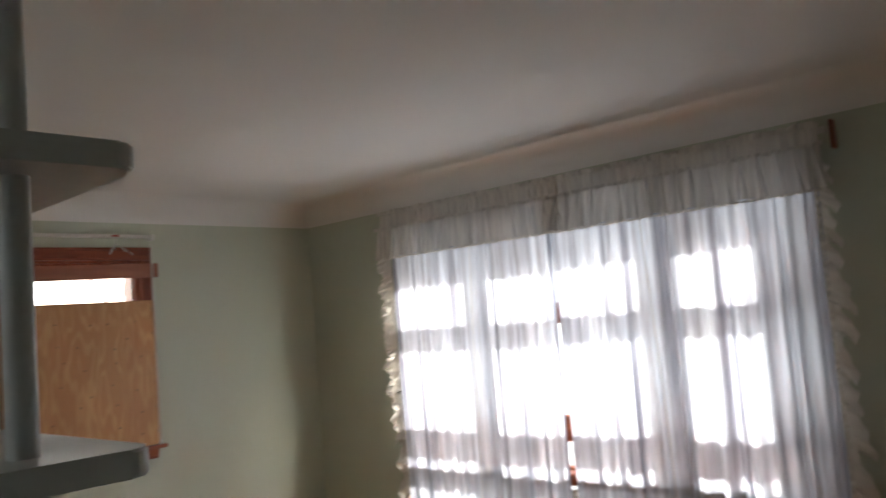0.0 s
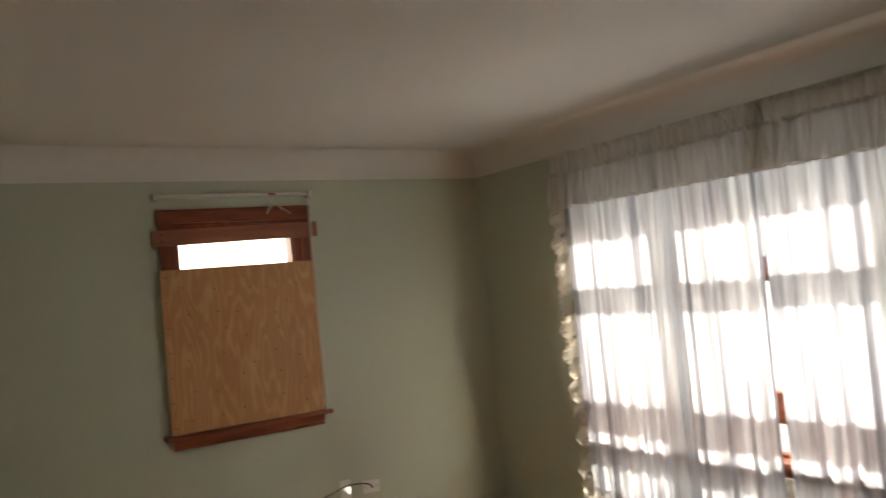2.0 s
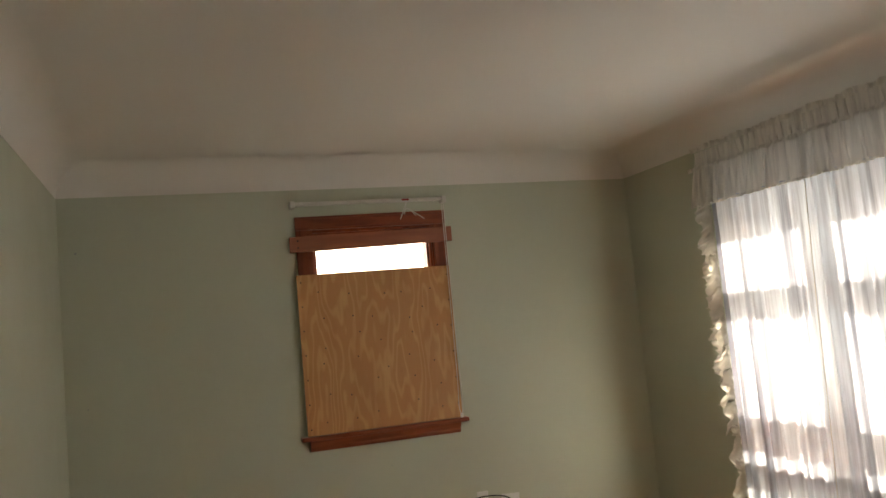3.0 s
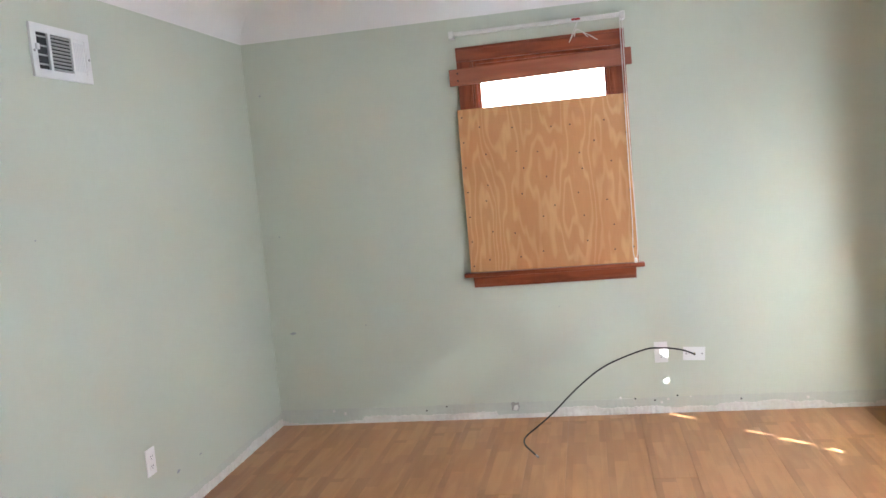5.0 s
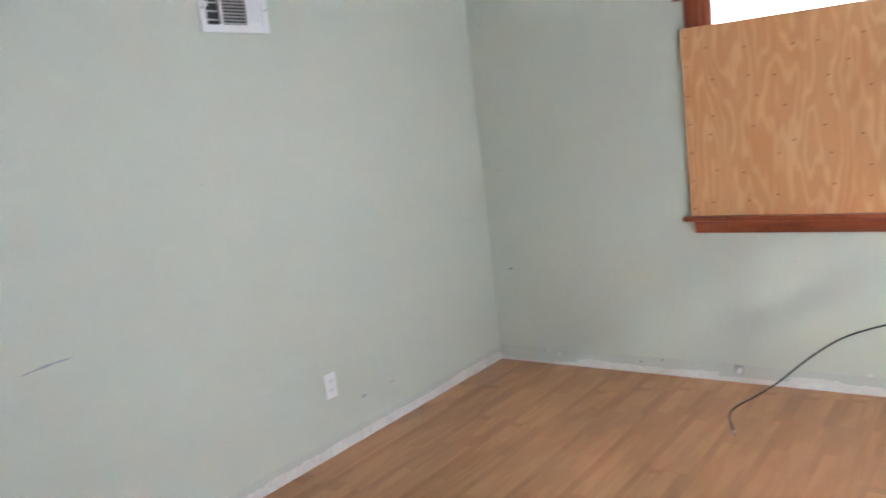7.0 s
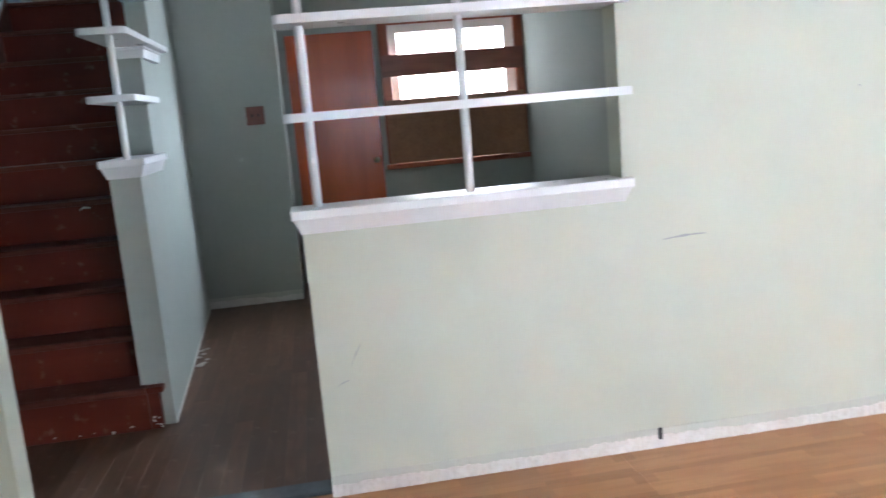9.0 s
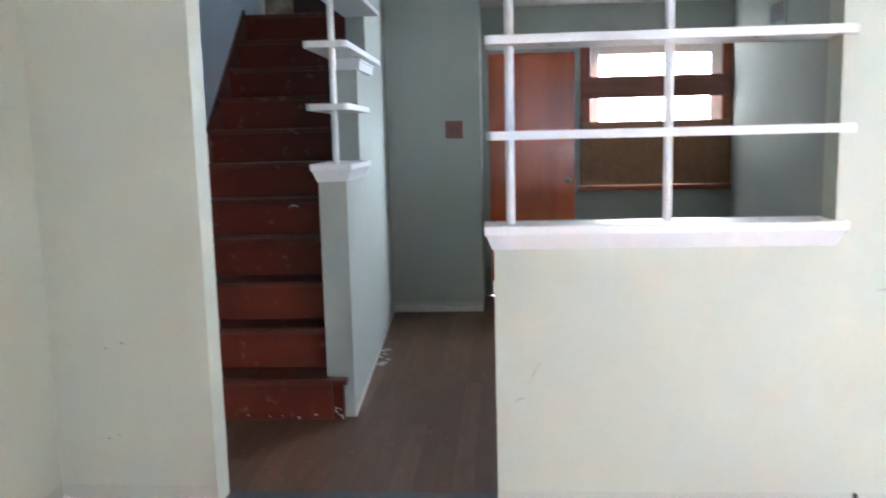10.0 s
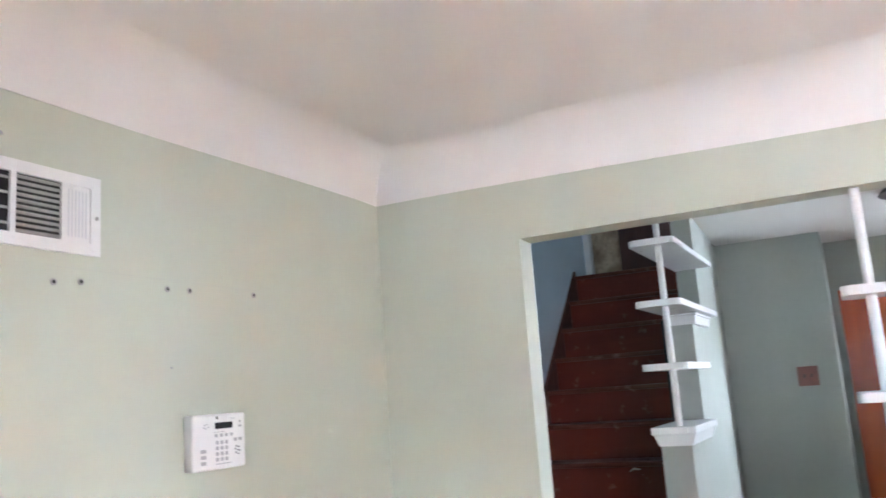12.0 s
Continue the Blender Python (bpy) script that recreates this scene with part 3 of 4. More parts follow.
rod(bm, (-1.055, 0.912, 1.275), (-1.055, 0.912, H), 0.0155, 20)
part("post", bm, WHITE_TRIM, rack, smooth=False)

# room divider on the half wall of the living room
div = thing("room_divider", (-0.0625, 2.27, 0.99), "white painted open shelf divider with round posts on a half wall", "shelf divider")
bm = bmesh.new()
cap_mould(bm, -WT, 0, HALF_Y0, OPEN_Y1 - 0.0, CAP_Z)
part("cap", bm, WHITE_TRIM, div)
for z in (1.730, 1.406):
    bm = bmesh.new()
    round_board(bm, -0.155, 0.050, 1.662, 2.906, z - 0.03, z, 0.028, {"00", "10", "11", "01"})
    part("shelf_board", bm, WHITE_TRIM, div)
for y in (1.746, 2.301):
    bm = bmesh.new()
    rod(bm, (-0.054, y, CAP_Z), (-0.054, y, HEAD_Z), 0.0163, 24)
    part("post", bm, WHITE_TRIM, div)

# ---- north window, boarded ----
win = thing("window_1", ((NX0 + NX1) / 2, L, NZ0), "red-brown stained window boarded with plywood and a batten", "window", kind="structure")
cy0 = L - 0.020
for nm, pts, m in (("casing_left", (1.256, 1.335), CASING), ("casing_right", (2.09, 2.169), CASING)):
    bm = boxes((*pts, cy0, L, 0.862, 2.04), bevel=0.004)
    part(nm, bm, m, win)
bm = bmesh.new()
prism(bm, [(1.256, 2.117), (2.169, 2.122), (2.169, 2.04), (1.256, 2.04)], cy0 - 0.003, L, 1)
part("casing_head", bm, CASING_H, win)
bm = boxes((NX0, NX0 + 0.018, L, L + 0.2, NZ0, NZ1), (NX1 - 0.018, NX1, L, L + 0.2, NZ0, NZ1), (NX0, NX1, L, L + 0.2, NZ1 - 0.018, NZ1))
part("jamb", bm, CASING_Y, win)
bm = boxes((NX0 + 0.018, NX0 + 0.034, L + 0.01, L + 0.03, NZ0, NZ1 - 0.018), (NX1 - 0.034, NX1 - 0.018, L + 0.01, L + 0.03, NZ0, NZ1 - 0.018), (NX0 + 0.034, NX1 - 0.034, L + 0.01, L + 0.03, NZ1 - 0.036, NZ1 - 0.018), bevel=0.003)
part("stop", bm, CASING, win)
bm = boxes((NX0 + 0.018, 1.375, L + 0.035, L + 0.075, NZ0, NZ1 - 0.018), (2.055, NX1 - 0.018, L + 0.035, L + 0.075, NZ0, NZ1 - 0.018),
           (1.375, 2.055, L + 0.035, L + 0.075, 1.985, NZ1 - 0.018), (1.375, 2.055, L + 0.035, L + 0.075, NZ0, 0.92), (1.375, 2.055, L + 0.035, L + 0.075, 1.40, 1.44), bevel=0.003)
sash = part("sash", bm, CASING, win)
for z0, z1 in ((0.92, 1.40), (1.44, 1.985)):
    pane = part("pane", boxes((1.370, 2.060, L + 0.052, L + 0.056, z0 - 0.004, z1 + 0.004)), PANE, sash)
    pane.visible_shadow = False
bm = boxes((1.203, 2.199, L - 0.062, L + 0.02, 0.838, 0.862), bevel=0.006, seg=2)
part("stool", bm, CASING_H, win)
bm = bmesh.new()
prism(bm, [(L, 0.838), (L, 0.775), (L - 0.016, 0.775), (L - 0.022, 0.79), (L - 0.022, 0.80), (L - 0.04, 0.838)], 1.252, 2.152, 0)
part("apron", bm, CASING_H, win)

for r in ((1.322, 1.336, cy0 - 0.006, cy0, 1.80, 2.036), (2.089, 2.103, cy0 - 0.006, cy0, 1.80, 2.036), (1.336, 2.089, cy0 - 0.009, cy0 - 0.003, 2.040, 2.052), (1.27, 2.155, cy0 - 0.007, cy0 - 0.003, 2.100, 2.108)):
    part("casing_bead", boxes(r, bevel=0.002), CASING_H, win)

ply = thing("plywood_sheet", (1.7, cy0 - 0.008, 0.864), "knotty pine plywood sheet nailed over the window", "plywood")
bm = boxes((1.240, 2.166, cy0 - 0.014, cy0 - 0.001, 0.864, 1.778), bevel=0.0015)
part("sheet", bm, PLY, ply)
rng = random.Random(4)
nail_bm = bmesh.new()
rod(nail_bm, (0, 0, 0), (0, -0.003, 0), 0.0042, 8)
nail_me = bpy.data.meshes.new("nail")
nail_bm.to_mesh(nail_me)
nail_bm.free()
nail_me.materials.append(BLACK)
spots = [(1.262, 0.90 + 0.139 * k) for k in range(7)] + [(2.146, 0.95 + 0.155 * k) for k in range(6)]
for r in range(6):
    for c in range(5):
        spots.append((1.38 + c * 0.16 + rng.uniform(-0.05, 0.05), 0.97 + r * 0.14 + rng.uniform(-0.05, 0.05)))
for x, z in spots:
    o = new("nail", nail_me)
    o.parent = ply
    o.location = Vector((x, cy0 - 0.0135, z)) - ply.location
bat = thing("window_batten", (1.7, cy0 - 0.013, 1.965), "red-brown batten screwed across the top of the window", "board")
bm = boxes((1.214, 2.200, cy0 - 0.026, cy0 - 0.0035, 1.918, 2.008), bevel=0.003)
for v in bm.verts:
    v.co.z += (v.co.x - 1.7) * 0.018
part("board", bm, BAR, bat)
for x, z in ((1.262, 1.935), (1.262, 1.975), (2.15, 1.957), (2.15, 1.995)):
    bm = bmesh.new()
    rod(bm, (x, cy0 - 0.025, z), (x, cy0 - 0.029, z), 0.005, 8)
    part("screw", bm, BLACK, bat)

# blind head rail with cords
rail = thing("blind_rail", (1.7, L, 2.18), "bare white metal blind rail with loose cords above the window", "blind rail")
bm = boxes((1.245, 2.165, L - 0.052, L - 0.028, 2.178, 2.200), bevel=0.003)
part("rail", bm, TRACKWHITE, rail)
for x in (1.245, 2.165):
    bm = boxes((x - 0.014, x + 0.014, L - 0.062, L, 2.165, 2.205), bevel=0.003)
    part("bracket", bm, TRACKWHITE, rail)
part("clip", boxes((1.90, 1.945, L - 0.056, L - 0.05, 2.185, 2.196), bevel=0.001), REDTAG, rail, "red plastic clip")
for s in (0, 0.012):
    bm = bmesh.new()
    tube(bm, [(2.150 + s, L - 0.05, 2.18), (2.148 + s, L - 0.055, 1.6), (2.146 + s * 1.6, L - 0.06, 1.1), (2.14 + s * 2, L - 0.062, 0.93), (2.152, L - 0.064, 0.885)], 0.0022, 6, 8)
    part("cord", bm, CORD, rail)
part("tassel", boxes((2.143, 2.160, L - 0.072, L - 0.056, 0.864, 0.89), bevel=0.004), PLASTIC, rail)
for a, b in (((1.88, 2.07), (1.98, 2.09)), ((1.91, 2.10), (2.03, 2.07))):
    bm = bmesh.new()
    tube(bm, [(1.93, L - 0.05, 2.18), (a[0], L - 0.058, a[1]), (1.925, L - 0.06, 2.135), (b[0], L - 0.058, b[1])], 0.002, 6, 8)
    part("cord", bm, CORD, rail)

# ---- east window ----
ewin = thing("window_2", (W + 0.1, (EY0 + EY1) / 2, EZ0), "wide three-part window with dark wooden frame", "window", kind="structure")
M1, M2 = 2.72, 3.90
gx0, gx1 = W + 0.06, W + 0.13
bm = boxes((gx0, gx1, EY0, EY0 + 0.06, EZ0, EZ1), (gx0, gx1, EY1 - 0.02, EY1, EZ0, EZ1), (gx0, gx1, EY0 + 0.06, EY1 - 0.02, EZ1 - 0.06, EZ1), (gx0, gx1, EY0 + 0.06, EY1 - 0.02, EZ0, EZ0 + 0.04), bevel=0.004)
box(bm, gx0 + 0.002, gx1 - 0.012, EY1 - 0.105, EY1 - 0.02, EZ0 + 0.04, EZ1 - 0.06, bevel=0.003)
part("window_frame", bm, CASING, ewin)
for y, w in ((M1, 0.19), (M2, 0.11)):
    part("mullion", boxes((gx0, gx1, y - w / 2, y + w / 2, EZ0 + 0.05, EZ1 - 0.06), bevel=0.004), CASING, ewin)
for a, b in ((EY0 + 0.06, M1 - 0.095), (M1 + 0.095, M2 - 0.055), (M2 + 0.055, EY1 - 0.02)):
    for z0, z1 in ((1.427, 1.547), (0.745, 0.895), (0.55, 0.60), (0.25, 0.31)):
        part("rail", boxes((gx0, gx1 - 0.01, a, b, z0, z1), bevel=0.004), CASING_Y, ewin)
    for z0, z1 in ((EZ0 + 0.04, 0.25), (0.31, 0.55), (0.60, 0.745), (0.895, 1.427), (1.547, EZ1 - 0.06)):
        o = part("pane", boxes((gx0 + 0.03, gx0 + 0.034, a - 0.004, b + 0.004, z0 - 0.004, z1 + 0.004)), PANE, ewin)
        o.visible_shadow = False
part("window_sill", boxes((W - 0.012, gx0, EY0 - 0.06, EY1 + 0.06, EZ0 - 0.03, EZ0), bevel=0.005, seg=2), CASING_Y, ewin)
part("stool", boxes((W - 0.050, gx0 - 0.002, EY0 - 0.10, EY1 + 0.12, 0.522, 0.588), bevel=0.006, seg=2), CASING_Y, ewin)
part("casing_left", boxes((W - 0.02, W, EY1, EY1 + 0.075, 0.614, EZ1 + 0.07), bevel=0.004), CASING, ewin)
part("casing_right", boxes((W - 0.02, W, EY0 - 0.075, EY0, 0.614, EZ1 + 0.07), bevel=0.004), CASING, ewin)
part("casing_head", boxes((W - 0.02, W, EY0, EY1, EZ1, EZ1 + 0.07), bevel=0.004), CASING_Y, ewin)


# ---- curtains ----
def cloth(name, y0, y1, z0, z1, x, amp, waves, ny, nz, material, parent, seed, gather=0.0, drift=0.0, label="", hem=None):
    """Pleated hanging cloth between two y, with folds that widen and wander downwards."""
    r = random.Random(seed)
    waves_list = [(waves * r.uniform(0.6, 1.5), r.uniform(0, 6.28), r.uniform(0.4, 1.0), r.uniform(-1.2, 1.2)) for _ in range(5)]
    bm = bmesh.new()
    grid = []
    for j in range(nz + 1):
        v = j / nz
        row = []
        for i in range(ny + 1):
            u = i / ny
            s = sum(a * math.sin(2 * math.pi * (f * u) + p + q * v) for f, p, a, q in waves_list) / 2.4
            y = y0 + (y1 - y0) * u + 0.010 * math.sin(2 * math.pi * waves * u * 0.7 + 2 * v) + gather * v * (0.5 - u)
            z = z1 + (z0 - z1) * v
            if hem:
                z += v * hem(u)
            xx = x + amp * (0.55 + 0.45 * v) * s + drift * v
            row.append(bm.verts.new((xx, y, z)))
        grid.append(row)
    for a, b in zip(grid, grid[1:]):
        for k in range(ny):
            bm.faces.new((a[k], a[k + 1], b[k + 1], b[k]))
    return part(name, bm, material, parent, label, smooth=True)


def ruffle(name, path, width, amp, n, material, parent, seed, side):
    """A gathered frill along a line: one edge sewn down, the free edge waving towards side."""
    r = random.Random(seed)
    P = [Vector(p) for p in path]
    total = sum((b - a).length for a, b in zip(P, P[1:]))
    bm = bmesh.new()
    rows = []
    for i in range(n + 1):
        t = i / n * total
        k = 0
        while k < len(P) - 2 and t > (P[k + 1] - P[k]).length:
            t -= (P[k + 1] - P[k]).length
            k += 1
        d = (P[k + 1] - P[k])
        c = P[k] + d.normalized() * min(t, d.length)
        ph = i * 0.95 + r.uniform(-0.5, 0.5)
        row = []
        for j in range(5):
            v = j / 4
            wide = width(c.z) if callable(width) else width
            off = Vector(side) * (wide * v * (1 + 0.16 * math.sin(i * 0.23 + seed) + 0.10 * r.uniform(-1, 1)))
            row.append(bm.verts.new(c + off + Vector((amp * v * math.sin(ph), 0, 0)) + d.normalized() * (amp * v * 0.8 * math.cos(ph * 0.7 + 1.0))))
        rows.append(row)
    for a, b in zip(rows, rows[1:]):
        for j in range(4):
            bm.faces.new((a[j], a[j + 1], b[j + 1], b[j]))
    return part(name, bm, material, parent, smooth=True)


def flounce(name, path, width, pitch, amp, material, parent, seed, way, limit=None):
    """A gathered side frill that falls in overlapping drooping flares along a hanging edge."""
    r = random.Random(seed)
    P = [Vector(p) for p in path]
    total = sum((b - a).length for a, b in zip(P, P[1:]))

    def at(t):
        k = 0
        while k < len(P) - 2 and t > (P[k + 1] - P[k]).length:
            t -= (P[k + 1] - P[k]).length
            k += 1
        d = P[k + 1] - P[k]
        return P[k] + d * min(1.0, t / d.length)

    bm = bmesh.new()
    s = 0.0
    last = None
    while s < total - 0.04:
        step = min(pitch * r.uniform(0.7, 1.35), total - s)
        wide = width * r.uniform(0.75, 1.15)
        lean, turn = r.uniform(-0.4, 0.4), r.uniform(-1, 1)
        n = 14
        for i in range(n):
            q = i / (n - 1)
            c = at(s + step * q)
            reach = wide * (0.36 + 0.64 * math.sin(min(1.0, q * 1.08) * 1.5) ** 1.2)
            fall = 0.055 * q * (1 + lean)
            row = []
            for j in range(7):
                v = j / 6
                fold = amp * v * math.sin(q * 8.5 + turn * 3) + amp * 0.5 * v * math.sin(q * 19 + seed)
                p = c + Vector((fold, way * (reach * v + 0.006 * v * math.sin(q * 17 + turn)), -fall * v ** 1.5 + 0.004 * math.sin(v * 9 + q * 7)))
                if limit:
                    p.y = min(p.y, limit(p.z))
                row.append(bm.verts.new(p))
            if last:
                for j in range(6):
                    bm.faces.new((last[j], last[j + 1], row[j + 1], row[j]))
            last = row
        s += step * 0.93
    return part(name, bm, material, parent, smooth=True)


CX = 3.375
cur_l = thing("curtain", (CX, 4.15, 0.08), "white sheer ruffled curtain panel drawn over the wide window", "curtain", group="window curtains")
cloth("panel", 3.462, 4.795, 0.23, 2.17, CX - 0.016, 0.024, 14, 260, 40, SHEER, cur_l, 11, gather=0.03, hem=lambda u: -0.05 * math.sin(u * 3.1) + 0.04 * u)
ruffle("side_ruffle", [(CX - 0.03, 4.782, 2.05), (CX - 0.03, 4.778, 1.2), (CX - 0.03, 4.762, 0.2)], lambda z: 0.122 if z > 1.0 or 0.83 < z < 0.9 else 0.05, 0.012, 300, FRILL, cur_l, 3, (0, 1, -0.2))
flounce("side_flounce", [(CX - 0.040, 4.775, 2.06), (CX - 0.040, 4.772, 1.2), (CX - 0.040, 4.755, 0.27)], 0.108, 0.15, 0.016, FRILL, cur_l, 3, 1, lambda z: 4.853 if z < 0.84 or 0.90 < z < 1.0 else 4.93)
ruffle("seam_frill", [(CX - 0.03, 4.782, 2.0), (CX - 0.03, 4.775, 1.2), (CX - 0.03, 4.758, 0.25)], 0.016, 0.008, 320, LACE, cur_l, 7, (0, 1, -0.1))
ruffle("bottom_ruffle", [(CX - 0.015, 4.79, 0.27), (CX - 0.015, 4.3, 0.235), (CX - 0.015, 3.9, 0.20), (CX - 0.015, 3.49, 0.19)], 0.15, 0.032, 190, HEM, cur_l, 5, (0, 0, -1))
ruffle("ruffle_heading", [(CX - 0.02, 4.79, 0.27), (CX - 0.02, 4.3, 0.235), (CX - 0.02, 3.9, 0.20), (CX - 0.02, 3.49, 0.19)], 0.035, 0.02, 190, HEM, cur_l, 8, (0, 0, 1))
cur_r = thing("curtain", (CX, 2.74, 0.08), "white sheer ruffled curtain panel drawn over the wide window", "curtain", group="window curtains")
cloth("panel", 2.03, 3.500, 0.20, 2.17, CX + 0.004, 0.024, 15, 280, 40, SHEER, cur_r, 23, gather=0.02, hem=lambda u: -0.04 * math.sin(u * 3.1))
flounce("side_flounce", [(CX + 0.012, 2.062, 2.13), (CX + 0.012, 2.057, 1.2), (CX + 0.012, 2.05, 0.24)], 0.11, 0.15, 0.018, FRILL, cur_r, 4, -1)
ruffle("seam_frill", [(CX + 0.0, 2.055, 2.1), (CX + 0.0, 2.05, 1.2), (CX + 0.0, 2.045, 0.25)], 0.016, 0.008, 320, LACE, cur_r, 10, (0, -1, -0.1))
ruffle("bottom_ruffle", [(CX - 0.015, 3.45, 0.21), (CX - 0.015, 2.7, 0.18), (CX - 0.015, 2.02, 0.20)], 0.14, 0.032, 190, HEM, cur_r, 6, (0, 0, -1))
ruffle("ruffle_heading", [(CX - 0.02, 3.45, 0.21), (CX - 0.02, 2.7, 0.18), (CX - 0.02, 2.02, 0.20)], 0.035, 0.02, 190, HEM, cur_r, 9, (0, 0, 1))
for owner, pts in ((cur_r, ((2.902, 1.95), (2.873, 1.28), (2.855, 0.75), (2.85, 0.25))), (cur_l, ((4.065, 1.95), (4.092, 1.36), (4.11, 0.8), (4.135, 0.28)))):
    bm = bmesh.new()
    tube(bm, [(CX - 0.046, y, z) for y, z in pts], 0.0022, 6, 10)
    part("seam", bm, HEM, owner, "thin hemmed seam down the sheer panel")
val = thing("valance", (CX - 0.05, 3.42, 2.2), "gathered off-white valance on the curtain rod", "valance")
for ya, yb, sd, wide in ((1.985, 3.46, 31, -0.05), (3.37, 4.845, 37, -0.10)):
    # flat pocket over the rod, then a gathered skirt that flares towards its hem
    cloth("rod_pocket", ya, yb, 2.135, 2.225, CX - 0.052, 0.007, 44, 260, 5, LACE, val, sd)
    cloth("valance_skirt", ya, yb, 1.935, 2.14, CX - 0.058, 0.024, 26, 320, 12, LACE, val, sd + 2, gather=wide, drift=-0.012, hem=lambda u: 0.007 * math.sin(u * 61) + 0.004 * math.sin(u * 151 + 1))
ruffle("heading", [(CX - 0.065, 1.985, 2.205), (CX - 0.065, 4.845, 2.225)], 0.028, 0.012, 330, LACE, val, 12, (0, 0, 1))
for (ya, za, yb, zb, sd) in ((1.97, 1.938, 3.44, 1.938, 51), (3.38, 1.938, 4.89, 1.940, 52)):
    ruffle("hem_trim", [(CX - 0.074, ya, za), (CX - 0.074, yb, zb)], 0.012, 0.010, 260, LACE, val, sd, (0, 0, -1))
    ruffle("pocket_frill", [(CX - 0.070, ya, za + 0.205), (CX - 0.070, yb, zb + 0.205)], 0.020, 0.009, 260, LACE, val, sd + 4, (-0.25, 0, -1))
rodth = thing("curtain_rod", (W, 3.42, 2.2), "white flat curtain rod with end returns on brackets", "curtain rod")
part("rod", boxes((CX - 0.012, CX - 0.004, 1.975, 4.85, 2.185, 2.215), (CX - 0.004, W - 0.004, 1.975, 1.981, 2.185, 2.215), (CX - 0.004, W - 0.004, 4.844, 4.85, 2.185, 2.215)), TRACKWHITE, rodth)
for y in (1.96, 4.84):
    part("bracket", boxes((W - 0.05, W, y, y + 0.012, 2.12, 2.25), bevel=0.002), CASING if y < 3 else STEEL, rodth)


# ---- wall fittings ----
def frame_to(origin, right):
    """Matrix from fitting space (x along the wall, y out of the wall, z up) to the world."""
    r = Vector(right).normalized()
    up = Vector((0, 0, 1))
    out = up.cross(r) * -1
    m = Matrix((r, out, up)).transposed().to_4x4()
    return Matrix.Translation(origin) @ m


def fitted(name, bm, material, parent, m, label="", smooth=False):
    bm.transform(m)
    bmesh.ops.recalc_face_normals(bm, faces=bm.faces[:])
    return part(name, bm, material, parent, label, smooth)


def vent(origin, right, w, h):
    t = thing("wall_vent", origin, "white metal wall register with dark louvres and a side damper", "vent", group="wall registers")
    m = frame_to(origin, right)
    fr = 0.030
    bm = bmesh.new()
    a, b = 0.30 * w, 0.67 * w
    for r in ((0, w, 0.0, 0.0, fr), (0, w, 0.0, h - fr, h), (0, fr, 0, fr, h - fr), (w - fr, w, 0, fr, h - fr), (a - 0.008, a + 0.006, 0, fr, h - fr), (b, b + 0.012, 0, fr, h - fr)):
        x0, x1, _, z0, z1 = r
        box(bm, x0, x1, 0.0, 0.010, z0, z1)
    fitted("frame", bm, PLASTIC, t, m)
    # flat black sheet stands for the shaded depth behind the louvres
    fitted("duct", boxes((fr, b, 0.0005, 0.002, fr, h - fr)), DARK_GAP, t, m)
    fitted("side_panel", boxes((b + 0.012, w - fr, 0.0, 0.006, fr, h - fr)), PLASTIC, t, m, "pale blank side panel")
    # grey bars drawn on the panel for its shaded slots
    for k in range(6):
        x = b + 0.020 + k * (w - fr - b - 0.028) / 5.5
        fitted("slot", boxes((x, x + 0.003, 0.0055, 0.0066, fr + 0.012, h - fr - 0.012)), SLOT_GREY, t, m)
    n = 10
    for k in range(n):
        z = fr + (k + 0.5) * (h - 2 * fr) / n
        bm = bmesh.new()
        prism(bm, [(0.003, z - 0.004), (0.0095, z + 0.000), (0.0095, z + 0.002), (0.003, z - 0.002)], a + 0.006, b, 0)
        fitted("slat", bm, SLAT, t, m)
    for k in range(4):
        z = fr + (k + 0.6) * (h - 2 * fr) / 4
        fitted("damper_blade", boxes((fr, a - 0.008, 0.002, 0.004, z - 0.004, z + 0.002)), SLAT, t, m)
    fitted("lever", boxes((fr - 0.012, fr + 0.006, 0.008, 0.018, h * 0.5, h * 0.5 + 0.022), bevel=0.002), PLASTIC, t, m)
    for x in (0.012, w - 0.012):
        bm = bmesh.new()
        rod(bm, (x, 0.009, h * 0.48), (x, 0.012, h * 0.48), 0.005, 10)
        fitted("screw", bm, STEEL, t, m)
    return t


vent((0.0, 3.938, 1.921), (0, 1, 0), 0.350, 0.194)
vent((1.728, 0.0, 1.893), (-1, 0, 0), 0.345, 0.203)


def outlet(origin, right, tilt=0.0):
    t = thing("outlet", origin, "white duplex wall outlet with a plain plate", "outlet", group="wall outlets")
    m = frame_to(origin, right)
    fitted("plate", boxes((-0.036, 0.036, 0, 0.006, -0.059, 0.059), bevel=0.003, seg=2), PLASTIC, t, m)
    for z in (-0.021, 0.021):
        bm = bmesh.new()
        rod(bm, (0, 0.005, z), (0, 0.0085, z), 0.0165, 20)
        sock = fitted("socket", bm, PLASTIC, t, m)
        for x in (-0.006, 0.006):
            fitted("slot", boxes((x - 0.001, x + 0.001, 0.008, 0.0092, z, z + 0.008)), BLACK, sock, m)
        bm = bmesh.new()
        rod(bm, (0, 0.008, z - 0.007), (0, 0.0092, z - 0.007), 0.0024, 8)
        fitted("slot", bm, BLACK, sock, m)
    return t


outlet((0.0, 4.357, 0.329), (0, 1, 0))
outlet((2.256, L, 0.348), (1, 0, 0))

